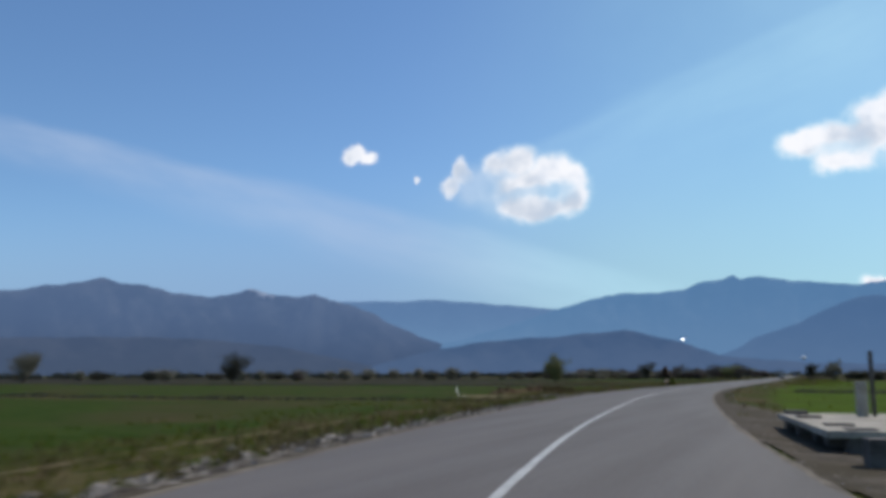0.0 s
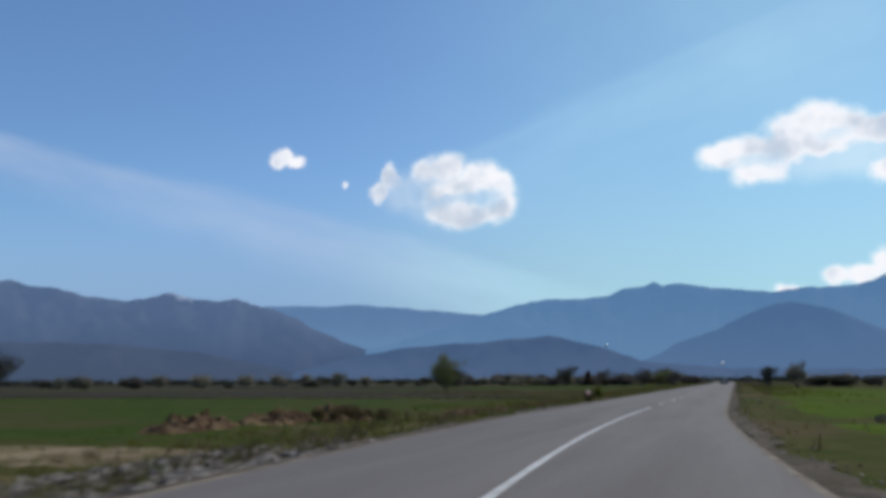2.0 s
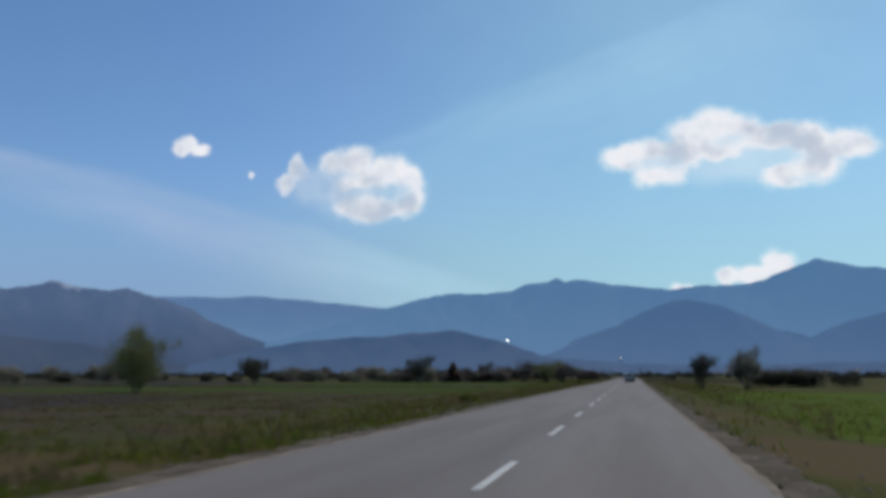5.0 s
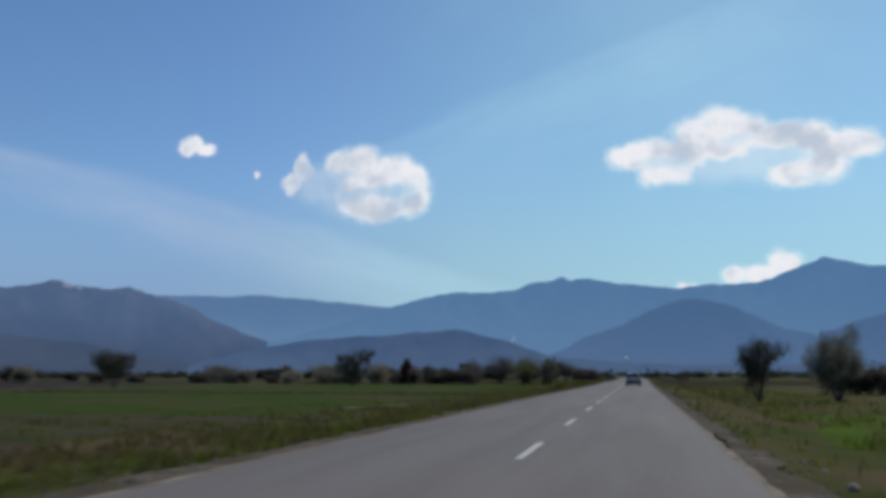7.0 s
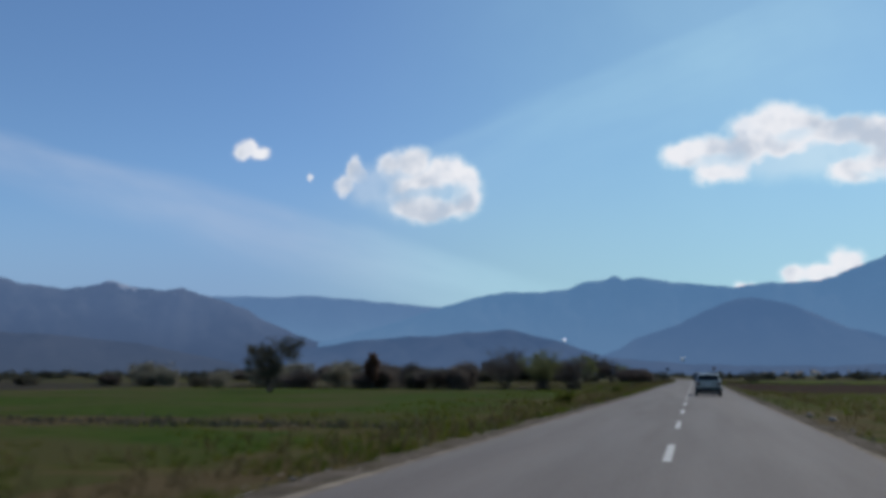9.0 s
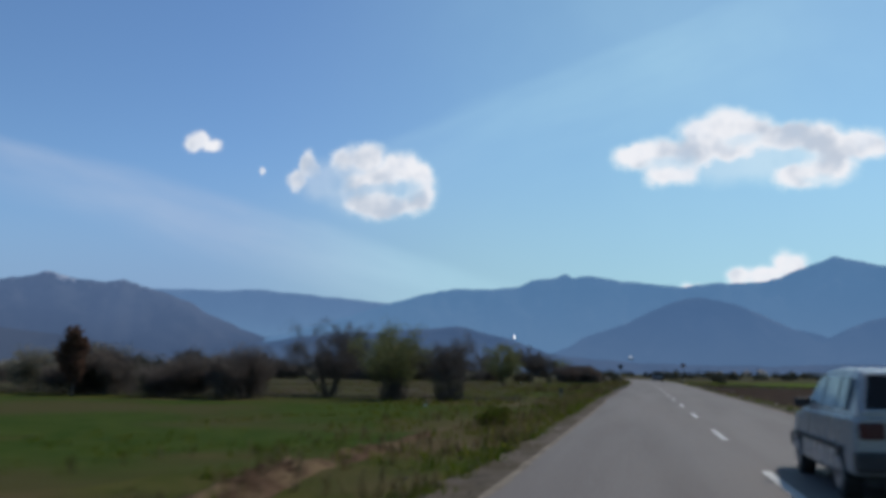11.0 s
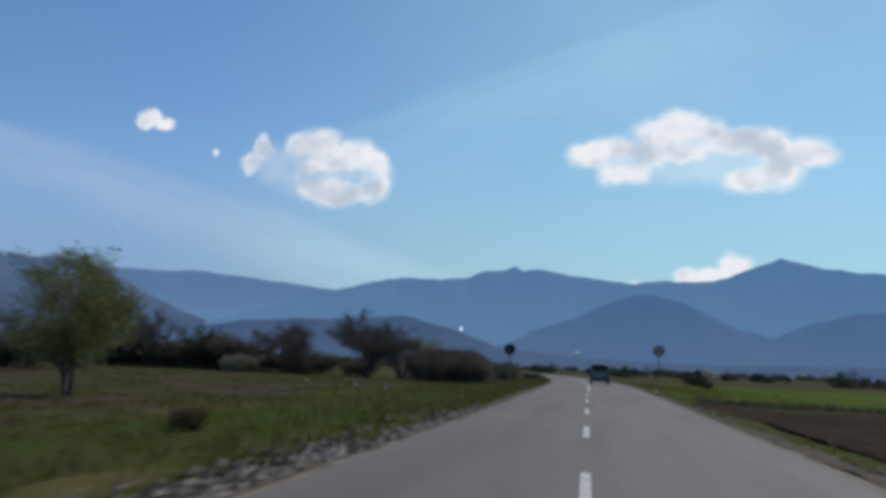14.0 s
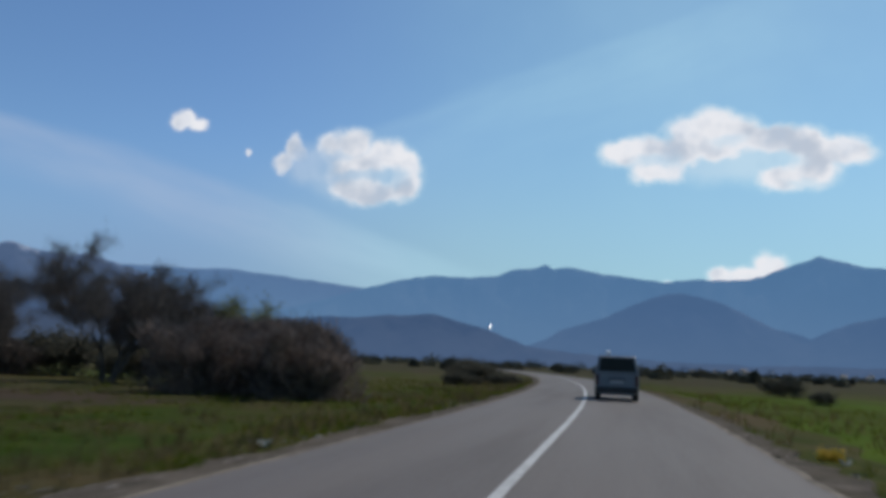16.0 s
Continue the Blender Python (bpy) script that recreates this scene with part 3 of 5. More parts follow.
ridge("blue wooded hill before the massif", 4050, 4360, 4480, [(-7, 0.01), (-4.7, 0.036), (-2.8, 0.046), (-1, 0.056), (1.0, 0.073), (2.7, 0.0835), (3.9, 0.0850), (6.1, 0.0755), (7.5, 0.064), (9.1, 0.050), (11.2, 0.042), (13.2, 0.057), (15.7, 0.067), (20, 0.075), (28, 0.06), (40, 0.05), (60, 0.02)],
      mountain("middle_slope_hazed", (0.080, 0.160, 0.318), (0.090, 0.164, 0.302), 330, 0.82), 0.0009, 37)
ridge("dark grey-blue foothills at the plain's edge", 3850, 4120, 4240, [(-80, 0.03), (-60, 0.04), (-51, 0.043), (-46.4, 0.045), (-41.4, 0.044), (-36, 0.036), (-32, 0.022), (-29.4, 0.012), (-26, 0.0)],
      mountain("west_foot_hazed", (0.060, 0.092, 0.168), (0.058, 0.086, 0.148), 190, 0.86), 0.0008, 52)
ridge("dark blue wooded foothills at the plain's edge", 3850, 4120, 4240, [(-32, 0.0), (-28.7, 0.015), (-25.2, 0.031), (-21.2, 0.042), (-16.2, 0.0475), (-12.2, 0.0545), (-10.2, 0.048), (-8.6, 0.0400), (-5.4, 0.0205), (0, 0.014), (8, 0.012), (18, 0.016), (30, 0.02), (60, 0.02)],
      mountain("foot_slope_hazed", (0.060, 0.112, 0.228), (0.074, 0.124, 0.232), 210, 0.80), 0.0008, 58)


# ---- trees ----
def tube(points, radii, sides=6):
    """Vertices and faces of a tapered limb along points."""
    verts, faces = [], []
    for i, (p, r) in enumerate(zip(points, radii)):
        d = (points[min(i + 1, len(points) - 1)] - points[max(i - 1, 0)]).normalized()
        a = d.orthogonal().normalized()
        b = d.cross(a)
        for k in range(sides):
            t = 2 * math.pi * k / sides
            verts.append(p + (a * math.cos(t) + b * math.sin(t)) * r)
    for i in range(len(points) - 1):
        for k in range(sides):
            q = i * sides
            faces.append((q + k, q + (k + 1) % sides, q + sides + (k + 1) % sides, q + sides + k))
    return verts, faces


def grow(rng, tall, wide, stems, forks, low):
    """Limbs of a tree as lists of points and radii, and the places of its leaves."""
    limbs, tips = [], []

    def limb(start, way, length, r, level):
        pts, rad = [start], [r]
        p, d = start.copy(), way.normalized()
        n = 5 if level else 6
        for i in range(n):
            d = (d + Vector((rng.uniform(-1, 1), rng.uniform(-1, 1), rng.uniform(-0.5, 0.8))) * (0.22 if level else 0.10) + Vector((0, 0, 0.06))).normalized()
            p = p + d * (length / n)
            pts.append(p.copy())
            rad.append(max(0.006, r * (1 - 0.8 * (i + 1) / n)))
            if level >= 1:
                tips.append((p.copy(), level))
        limbs.append((pts, rad))
        if level < 3:
            for _ in range(forks[level]):
                k = rng.randint(2 if level else 1 + (low < 0.3), n)
                q = pts[k]
                a = rng.uniform(0, 2 * math.pi)
                tilt = rng.uniform(0.5, 1.1)
                side = Vector((math.cos(a) * wide, math.sin(a) * wide, tilt))
                limb(q, d * 0.5 + side.normalized(), length * rng.uniform(0.45, 0.7), max(0.01, rad[k] * 0.62), level + 1)
    for s in range(stems):
        a = rng.uniform(0, 6.28)
        lean = 0.06 if stems == 1 else 0.35
        limb(Vector((math.cos(a), math.sin(a), 0)) * (0.0 if stems == 1 else 0.15), Vector((math.cos(a) * lean, math.sin(a) * lean, 1)), tall * (0.62 if stems == 1 else 0.5), tall * (0.028 if stems == 1 else 0.016), 0)
    return limbs, tips


def grow_open(rng, stems, lean, forks):
    """Limbs of an open, upward-reaching tree that forks low down, and its twig ends; about one unit high."""
    limbs, ends = [], []

    def limb(start, way, length, r, level):
        pts, rad = [start], [r]
        p, d = start.copy(), way.normalized()
        n = 5
        for i in range(n):
            jog = Vector((rng.gauss(0, 1), rng.gauss(0, 1), rng.gauss(0, 0.6)))
            d = (d + jog * (0.09 + 0.04 * level) + Vector((0, 0, 0.09 if level else 0.05))).normalized()
            p = p + d * (length / n)
            pts.append(p.copy())
            rad.append(max(0.0012, r * (1 - 0.72 * (i + 1) / n)))
            if level >= 2:
                ends.append(p.copy())
        limbs.append((pts, rad))
        if level < len(forks):
            for f in range(forks[level]):
                k = min(n, 1 + int(rng.uniform(0.15 if level or stems > 1 else 0.4, 1.0) * n))
                q, along = pts[k], (pts[k] - pts[k - 1]).normalized()
                a = rng.uniform(0, 6.283)
                out = (along.orthogonal().normalized() * math.cos(a) + along.cross(along.orthogonal()).normalized() * math.sin(a))
                limb(q, along + out * rng.uniform(0.45, 0.95), length * rng.uniform(0.42, 0.68), max(0.0015, rad[k] * 0.7), level + 1)
    for k in range(stems):
        a = 6.283 * k / stems + rng.uniform(-0.5, 0.5)
        tilt = lean * rng.uniform(0.5, 1.2)
        limb(Vector((math.cos(a), math.sin(a), 0)) * (0.02 if stems > 1 else 0), Vector((math.cos(a) * tilt, math.sin(a) * tilt, 1)), rng.uniform(0.5, 0.66), 0.030 if stems == 1 else 0.019, 0)
    return limbs, ends


def open_tree(seed, x, y, tall, wide, leaf, label, stems, lean=0.45, forks=(5, 4, 3), per=3, size=0.05, low=0.3, fuzz=0.13, suckers=0, full=0):
    """A tree whose sky-lit gaps show between its limbs: bare or thinly leaved."""
    rng = random.Random(seed * 7 + 3)
    e = thing("tree", x, y, height(x, y) - 0.05, 0, label, "tree")
    limbs, ends = grow_open(rng, stems, lean, forks)
    top = max(p.z for p in ends)
    side = sorted(math.hypot(p.x, p.y) for p in ends)[int(len(ends) * 0.95)]
    kx, kz = wide / 2 / side, tall / top
    k = Vector((kx, kx, kz))
    verts, faces = [], []
    for pts, rad in limbs:
        v, q = tube([p * k for p in pts], [r * tall for r in rad], 7 if rad[0] > 0.012 else 3)
        o = len(verts)
        verts += v
        faces += [tuple(o + i for i in g) for g in q]
    for _ in range(suckers):
        a, r = rng.uniform(0, 6.283), 0.75 * math.sqrt(rng.uniform(0.02, 1))
        base = Vector((math.cos(a) * r, math.sin(a) * r, 0))
        tip = Vector((math.cos(a) * rng.uniform(0.05, 0.5), math.sin(a) * rng.uniform(0.05, 0.5), rng.uniform(0.5, 1.9)))
        v, q = tube([base, base + tip * 0.5 + Vector((rng.gauss(0, 0.05), rng.gauss(0, 0.05), 0)), base + tip], [0.016, 0.011, 0.004], 3)
        o = len(verts)
        verts += v
        faces += [tuple(o + i for i in g) for g in q]
    mesh_object("trunk", verts, faces, BARK, e, "dark rough trunk and limbs")
    for _ in range(full):
        a, h = rng.uniform(0, 6.283), rng.uniform(-1, 1)
        r = math.sqrt(max(0, 1 - h * h)) * rng.uniform(0.45, 1.0) * (0.82 + 0.35 * noise.noise(Vector((math.cos(a) * 1.5, math.sin(a) * 1.5, h * 1.5 + seed))))
        ends.append(Vector((math.cos(a) * r * side, math.sin(a) * r * side, top * (0.60 + 0.36 * h))))
    verts, faces = [], []
    for p in ends:
        c0 = p * k
        h = c0.z / tall
        if h < low * rng.uniform(0.6, 1.3):
            continue
        for _ in range(per):
            c = c0 + Vector((rng.gauss(0, fuzz), rng.gauss(0, fuzz), rng.gauss(0, fuzz)))
            if leaf is TWIG:
                a = Vector((rng.gauss(0, 0.5) + 0.3 * c0.x / wide, rng.gauss(0, 0.5) + 0.3 * c0.y / wide, 1)).normalized()
                s, slim = rng.uniform(0.10, 0.26), 0.035
            else:
                a = Vector((rng.uniform(-1, 1), rng.uniform(-1, 1), rng.uniform(-1, 1))).normalized()
                s, slim = size * rng.uniform(0.6, 1.4), 0.6
            b = a.orthogonal().normalized()
            i = len(verts)
            verts += [c - a * s, c + b * s * slim, c + a * s, c - b * s * slim]
            faces.append((i, i + 1, i + 2, i + 3))
    mesh_object("crown", verts, faces, leaf, e)
    return e


def leaf_cloud(rng, tips, per, spread_, size, squash=1.0, slim=0.55):
    verts, faces = [], []
    for p, level in tips:
        for _ in range(per):
            c = p + Vector((rng.gauss(0, spread_), rng.gauss(0, spread_), rng.gauss(0, spread_ * squash)))
            if c.z < 0.05:
                continue
            a = Vector((rng.uniform(-1, 1), rng.uniform(-1, 1), rng.uniform(-1, 1))).normalized()
            if slim < 0.2:
                a = Vector((p.x * 0.4 + rng.gauss(0, 0.45), p.y * 0.4 + rng.gauss(0, 0.45), 1)).normalized()
            b = a.orthogonal().normalized()
            s = size * rng.uniform(0.6, 1.4)
            i = len(verts)
            verts += [c - a * s, c + b * s * slim, c + a * s, c - b * s * slim]
            faces.append((i, i + 1, i + 2, i + 3))
    return verts, faces


def make_tree(name, seed, x, y, tall, wide, leaf, label, per=6, size=0.09, stems=1, forks=(7, 4, 2), low=0.5, spread_=0.16, bark=None, group="", dome=0):
    """A tree or bush of the given height and crown width."""
    rng = random.Random(seed)
    e = thing(name, x, y, height(x, y) - 0.05, 0, label, "tree" if name == "tree" else "bush", group)
    limbs, tips = grow(rng, tall, 1.0, stems, forks, low)
    top = max(p.z for p, level in tips)
    side = sorted(math.hypot(p.x, p.y) for p, level in tips)[int(len(tips) * 0.93)]
    k = Vector((wide / 2 / side, wide / 2 / side, tall / top))
    verts, faces = [], []
    for pts, rad in limbs:
        v, q = tube([p * k for p in pts], rad, 6 if rad[0] > 0.03 else 3)
        o = len(verts)
        verts += v
        faces += [tuple(o + i for i in g) for g in q]
    mesh_object("trunk" if name == "tree" else "stem", verts, faces, bark or BARK, e)
    places = [(p * k, level) for p, level in tips]
    for _ in range(dome):
        a, r, z = rng.uniform(0, 6.283), math.sqrt(rng.uniform(0.1, 1)), rng.uniform(0.0, 1.0)
        if name == "tree":
            w = wide / 2 * r * math.sin(math.pi * z ** (1.5 if leaf in (TWIG, LEAF_DARK) else 1.15)) ** 0.8 * ((0.75 if leaf in (TWIG, LEAF_DARK) else 0.95) + 0.45 * noise.noise(Vector((math.cos(a) * 1.4, math.sin(a) * 1.4, seed + z * 2))))
            z = 0.15 + z * (0.80 + 0.22 * noise.noise(Vector((math.cos(a) * 1.7, math.sin(a) * 1.7, seed))))
        else:
            w = wide / 2 * r * math.sqrt(max(0, 1 - z ** 2.4))
        w *= (0.9 + 0.2 * math.sin(a * 3 + seed) + 0.1 * math.sin(a * 7))
        places.append((Vector((math.cos(a) * w, math.sin(a) * w, z * tall * 0.95)), 2))
    bare = leaf in (TWIG, BRUSH)
    v, q = leaf_cloud(rng, places, per * 2 if bare else per, spread_, size * (2.2 if bare else 1), 1.0, 0.09 if bare else 0.55)
    mesh_object("crown", v, q, leaf, e)
    return e


BIG = (9, 5, 2)
dense_trees = [
    # seed, x, y, height, crown width, leaf, stems, label
    (1, -40.2, 175.6, 6.0, 4.6, LEAF, 2, "round young-green tree alone in the field"),
    (3, -60.0, 242.9, 4.6, 4.6, LEAF_DARK, 3, "dark low spreading tree in the pasture"),
    (14, -97.3, 140.7, 6.4, 6.6, LEAF_DARK, 3, "dark spreading tree far across the fields"),
    (15, -140.0, 128.0, 6.6, 6.6, LEAF_PALE, 3, "pale blossoming tree far across the fields"),
]
for seed, x, y, tall, wide, leaf, stems, label in dense_trees:
    make_tree("tree", seed, x, y, tall, wide, leaf, label, per=7 if leaf is LEAF_DARK else 10, size=0.062, stems=stems, forks=BIG, spread_=0.26, dome=60 if seed == 3 else 380)
open_trees = [
    # seed, x, y, height, crown width, leaf, stems, leaves an end, label
    (2, -37.6, 265.8, 5.2, 5.2, LEAF_DARK, 4, 9, "dull sparse tree behind the pasture"),
    (4, 9.3, 207.6, 4.0, 2.6, LEAF_DARK, 4, 5, "slim dark tree beside the road"),
    (5, 13.9, 207.6, 4.8, 3.4, LEAF_PALE, 4, 9, "pale blossoming tree beside the road"),
    (6, -20.7, 291.4, 4.9, 5.6, TWIG, 5, 10, "bare leaning tree at the field's end"),
    (7, -16.0, 289.6, 4.4, 5.3, LEAF, 10, 6, "young-green many-stemmed tree at the field's end"),
    (8, -12.6, 289.5, 4.0, 4.0, TWIG, 6, 5, "thin half-bare tree at the field's end"),
    (9, -17.6, 341.2, 5.1, 4.6, LEAF, 2, 11, "green spring tree with a short trunk"),
    (24, -21.2, 395.2, 6.6, 7.2, TWIG, 3, 15, "bare dark tree with a broad crown of twigs"),
    (16, -18.0, 397.0, 5.1, 4.6, TWIG, 5, 7, "low bare dark tree with many stems"),
    (18, -15.9, 397.5, 4.5, 3.8, LEAF, 5, 4, "small tree with the first yellow-green leaves"),
    (11, -29.6, 397.5, 5.7, 6.0, TWIG, 4, 10, "dark half-bare tree behind the pasture"),
    (17, -35.0, 400.0, 4.6, 5.0, TWIG, 4, 9, "low bare dark tree with many stems"),
    (13, -40.5, 401.0, 4.8, 5.4, LEAF_DARK, 4, 9, "dark half-bare tree behind the pasture"),
    (12, -46.9, 400.0, 6.7, 6.4, TWIG, 4, 12, "tall dark tree above the hedge"),
]
for seed, x, y, tall, wide, leaf, stems, per, label in open_trees:
    open_tree(seed, x, y, tall, wide, leaf, label, stems, lean=0.3 if seed in (9, 24) else 0.42, per=per, forks=(8, 5, 3) if stems < 4 else (6, 4, 3) if stems < 5 else (5, 4, 2),
              low=0.26 if leaf is LEAF else 0.2, fuzz=0.19 if leaf is LEAF else 0.17, full=500 if seed == 9 else 0, suckers=170 if seed in (7, 8) else 60 if seed in (6, 16, 17) else 0)
make_tree("tree", 40, -35.2, 286.2, 4.1, 1.4, LEAF_BROWN, "slim brown withered tree above the hedge", per=14, spread_=0.12, size=0.10, stems=1, forks=(12, 4, 1), low=0.2)
for seed, x, y, tall, wide, leaf, label in ((20, -10.4, 391.0, 2.8, 3.9, BRUSH, "dense dark round bush beside the pasture"), (21, -14.3, 391.0, 2.7, 4.2, BRUSH, "dense dark round bush beside the pasture"),
                                            (22, -12.4, 393.2, 2.9, 3.6, BRUSH, "dense brown bush with paler twig tips")):
    make_tree("bush", seed, x, y, tall, wide, leaf, label, per=9, size=0.075, stems=7, forks=(5, 4, 2), low=0.1, spread_=0.2, group="round bushes", dome=700)

# hedge bushes and small trees, few shapes, many places
shapes = [make_tree("bush", 60 + k, -30 - 5 * k, 299 + k, (2.2, 2.9, 2.5, 3.4)[k], (3.4, 3.6, 4.4, 3.8)[k], (LEAF_DARK, TWIG, LEAF_DARK, LEAF_PALE)[k],
                    ("dark low hedge bush", "bare brown hedge bush", "dark spreading hedge bush", "pale blossoming hedge bush")[k],
                    per=5, size=0.10, stems=6, forks=(4, 3, 1), low=0.1, spread_=0.26, group="hedge bushes", dome=260) for k in range(4)]
rng = random.Random(77)


def hedge(x0, y0, x1, y1, step, low, high, pick=(0, 1, 2, 0, 2, 3)):
    n = int(math.hypot(x1 - x0, y1 - y0) / step)
    for i in range(n):
        k = (i + rng.uniform(0.1, 0.9)) / n
        x, y = x0 + (x1 - x0) * k + rng.uniform(-1, 1), y0 + (y1 - y0) * k + rng.uniform(-1.5, 1.5)
        src = shapes[rng.choice(pick)]
        c = copy_thing(src, pose(x, y, height(x, y) - 0.05, 0, 0, rng.uniform(0, 360)))
        s = rng.uniform(low, high)
        c.scale = (s * rng.uniform(0.9, 1.5), s * rng.uniform(0.9, 1.3), s * rng.uniform(0.75, 1.15))


hedge(-22, 288, -32, 288, 3.0, 0.75, 1.05, (1, 1, 0))
hedge(-32, 289, -80, 294, 4.0, 0.6, 0.92, (1, 0, 2, 3))
hedge(-23, 401, -33, 401, 3.0, 0.6, 0.85, (0, 1, 2))
hedge(-33, 400, -60, 403, 1.9, 0.85, 1.3, (0, 1, 2))
hedge(-60, 402, -130, 408, 3.6, 0.9, 1.5, (0, 1, 2))
hedge(-140, 190, -26, 405, 11.0, 0.6, 1.1, (0, 1, 2, 3, 3))
hedge(-210, 180, -120, 330, 11.0, 0.8, 1.3, (0, 2, 3, 3))
hedge(-230, 150, -200, 60, 12.0, 0.8, 1.4, (0, 1, 3, 3))
hedge(15, 225, 70, 246, 6.0, 0.7, 1.3)
hedge(30, 90, 110, 110, 9.0, 0.8, 1.4)
hedge(13, 412, 18, 470, 12.0, 0.35, 0.6, (0, 2))
hedge(-10, 435, -20, 475, 7.0, 0.5, 0.9, (0, 2))
hedge(-5.8, 419, -11, 425, 1.3, 0.28, 0.40, (0, 2))

# far woods round the plain
frng = np.random.RandomState(5)


def far_woods(label, count, r0, r1, az0, az1, low, high, cards):
    v, q = [], []
    for _ in range(count):
        a, r = radians(frng.uniform(az0, az1)), frng.uniform(r0, r1)
        cx, cy = r * math.sin(a), 180 + r * math.cos(a)
        h, w = frng.uniform(low, high) * frng.uniform(0.6, 1), frng.uniform(0.5, 1.5)
        a2, rr, zz = frng.uniform(0, 6.283, cards), np.sqrt(frng.uniform(0, 1, cards)), frng.uniform(0, 1, cards) ** 1.6
        rr = rr * np.sqrt(1 - zz ** 2.2) * h * w
        c = np.stack([cx + rr * np.cos(a2), cy + rr * np.sin(a2), zz * h * (0.85 + 0.15 * np.sin(3 * a2)) - 0.3], 1)
        s = frng.uniform(0.14, 0.32, cards) * (0.6 + r / 700)
        d1 = frng.normal(size=(cards, 3))
        d1 /= np.linalg.norm(d1, axis=1)[:, None]
        d2 = np.cross(d1, frng.normal(size=(cards, 3)))
        d2 /= np.linalg.norm(d2, axis=1)[:, None]
        for p, e, g, k in zip(c, d1, d2, s):
            i = len(v)
            v += [p - e * k, p + g * k * 0.8, p + e * k, p - g * k * 0.8]
            q.append((i, i + 1, i + 2, i + 3))
    return tagged(mesh_object("far_woods", v, q, FAR_LEAF), label, "woods", "", "stuff")


far_woods("dark line of far bushes and trees on the plain", 420, 330, 640, -75, 40, 1.8, 4.2, 300)
far_woods("far dark woods at the edge of the plain", 480, 700, 1500, -70, 50, 4, 8, 190)


# ---- grass and stones ----
def tufts(label, count, seed, near, far, y0, y1, low, high, blades, material, patch):
    r = np.random.RandomState(seed)
    v, q = [], []
    made = 0
    while made < count:
        y = r.uniform(y0, y1)
        side = -1 if r.uniform() < 0.6 else 1
        out = near + (far - near) * r.uniform() ** 1.8
        x = middle(y) + (left_edge(y) - out if side < 0 else right_edge(y) + out)
        if 9.0 < x < 15 and 11 < y < 25 or (side > 0 and 278 < y < 362 and out > 0.9) or (-8.0 - 1.2 * ((y - 256) / 50) ** 2 < x - middle(y) < -6.3 - 1.2 * ((y - 256) / 50) ** 2 and 255 < y < 306) or bumps(x, y, patch) < -0.12:
            made += 1 if r.uniform() < 0.3 else 0
            continue
        z = height(x, y) - 0.01
        made += 1
        if side < 0 and y < 95 and material is BLADE and r.uniform() < 0.45:
            continue
        if side > 0 and (out < 3 or y < 130) and r.uniform() < (0.96 if y < 130 else 0.88):
            continue
        for _ in range(blades):
            a = r.uniform(0, 6.283)
            h = r.uniform(low, high)
            bx, by = x + r.normal() * 0.09, y + r.normal() * 0.09
            lx, ly = math.cos(a) * h * 0.4, math.sin(a) * h * 0.4
            wx, wy = -math.sin(a) * 0.014, math.cos(a) * 0.014
            i = len(v)
            v += [(bx - wx, by - wy, z), (bx + wx, by + wy, z), (bx + lx * 0.5 + wx, by + ly * 0.5 + wy, z + h * 0.7), (bx + lx, by + ly, z + h)]
            q.append((i, i + 1, i + 2, i + 3))
    return tagged(mesh_object("grass", v, q, material), label, "grass", "", "stuff")


tufts("uneven green grass of the road verge", 22000, 3, 0.55, 12, -8, 430, 0.06, 0.24, 6, BLADE, 2.5)
tufts("dry straw-coloured stalks along the verge", 9500, 8, 0.7, 7, -8, 430, 0.10, 0.40, 4, DRY, 1.7)


def margins():
    """Dark dry weeds on the uncut strips between the fields."""
    r = np.random.RandomState(44)
    v, q = [], []
    for line, x0, x1 in ((50.5, -9, -120), (119, -9, -120), (219, -8, -110), (292.5, -9, -60), (83, 9, 62), (364, 6, 60)):
        for _ in range(1500):
            x = middle(line) + x0 + (x1 - x0) * r.uniform() ** 1.2
            y = line + r.normal() * 1.0 + 1.6 * bumps(x, line, 14)
            z = height(x, y)
            big = 0.35 + 0.65 * max(0, bumps(x, y, 5) + 0.4)
            for _ in range(3):
                a, h = r.uniform(0, 6.283), r.uniform(0.15, 0.55) * big
                bx, by = x + r.normal() * 0.15, y + r.normal() * 0.15
                i = len(v)
                wx, wy = -math.sin(a) * 0.04, math.cos(a) * 0.04
                v += [(bx - wx, by - wy, z), (bx + wx, by + wy, z), (bx + wx * 0.4 + math.cos(a) * h * 0.3, by + wy * 0.4 + math.sin(a) * h * 0.3, z + h)]
                q.append((i, i + 1, i + 2))
    return tagged(mesh_object("weeds", v, q, LEAF_DARK), "dark dry weeds on the margins between the fields", "weeds", "", "stuff")


margins()


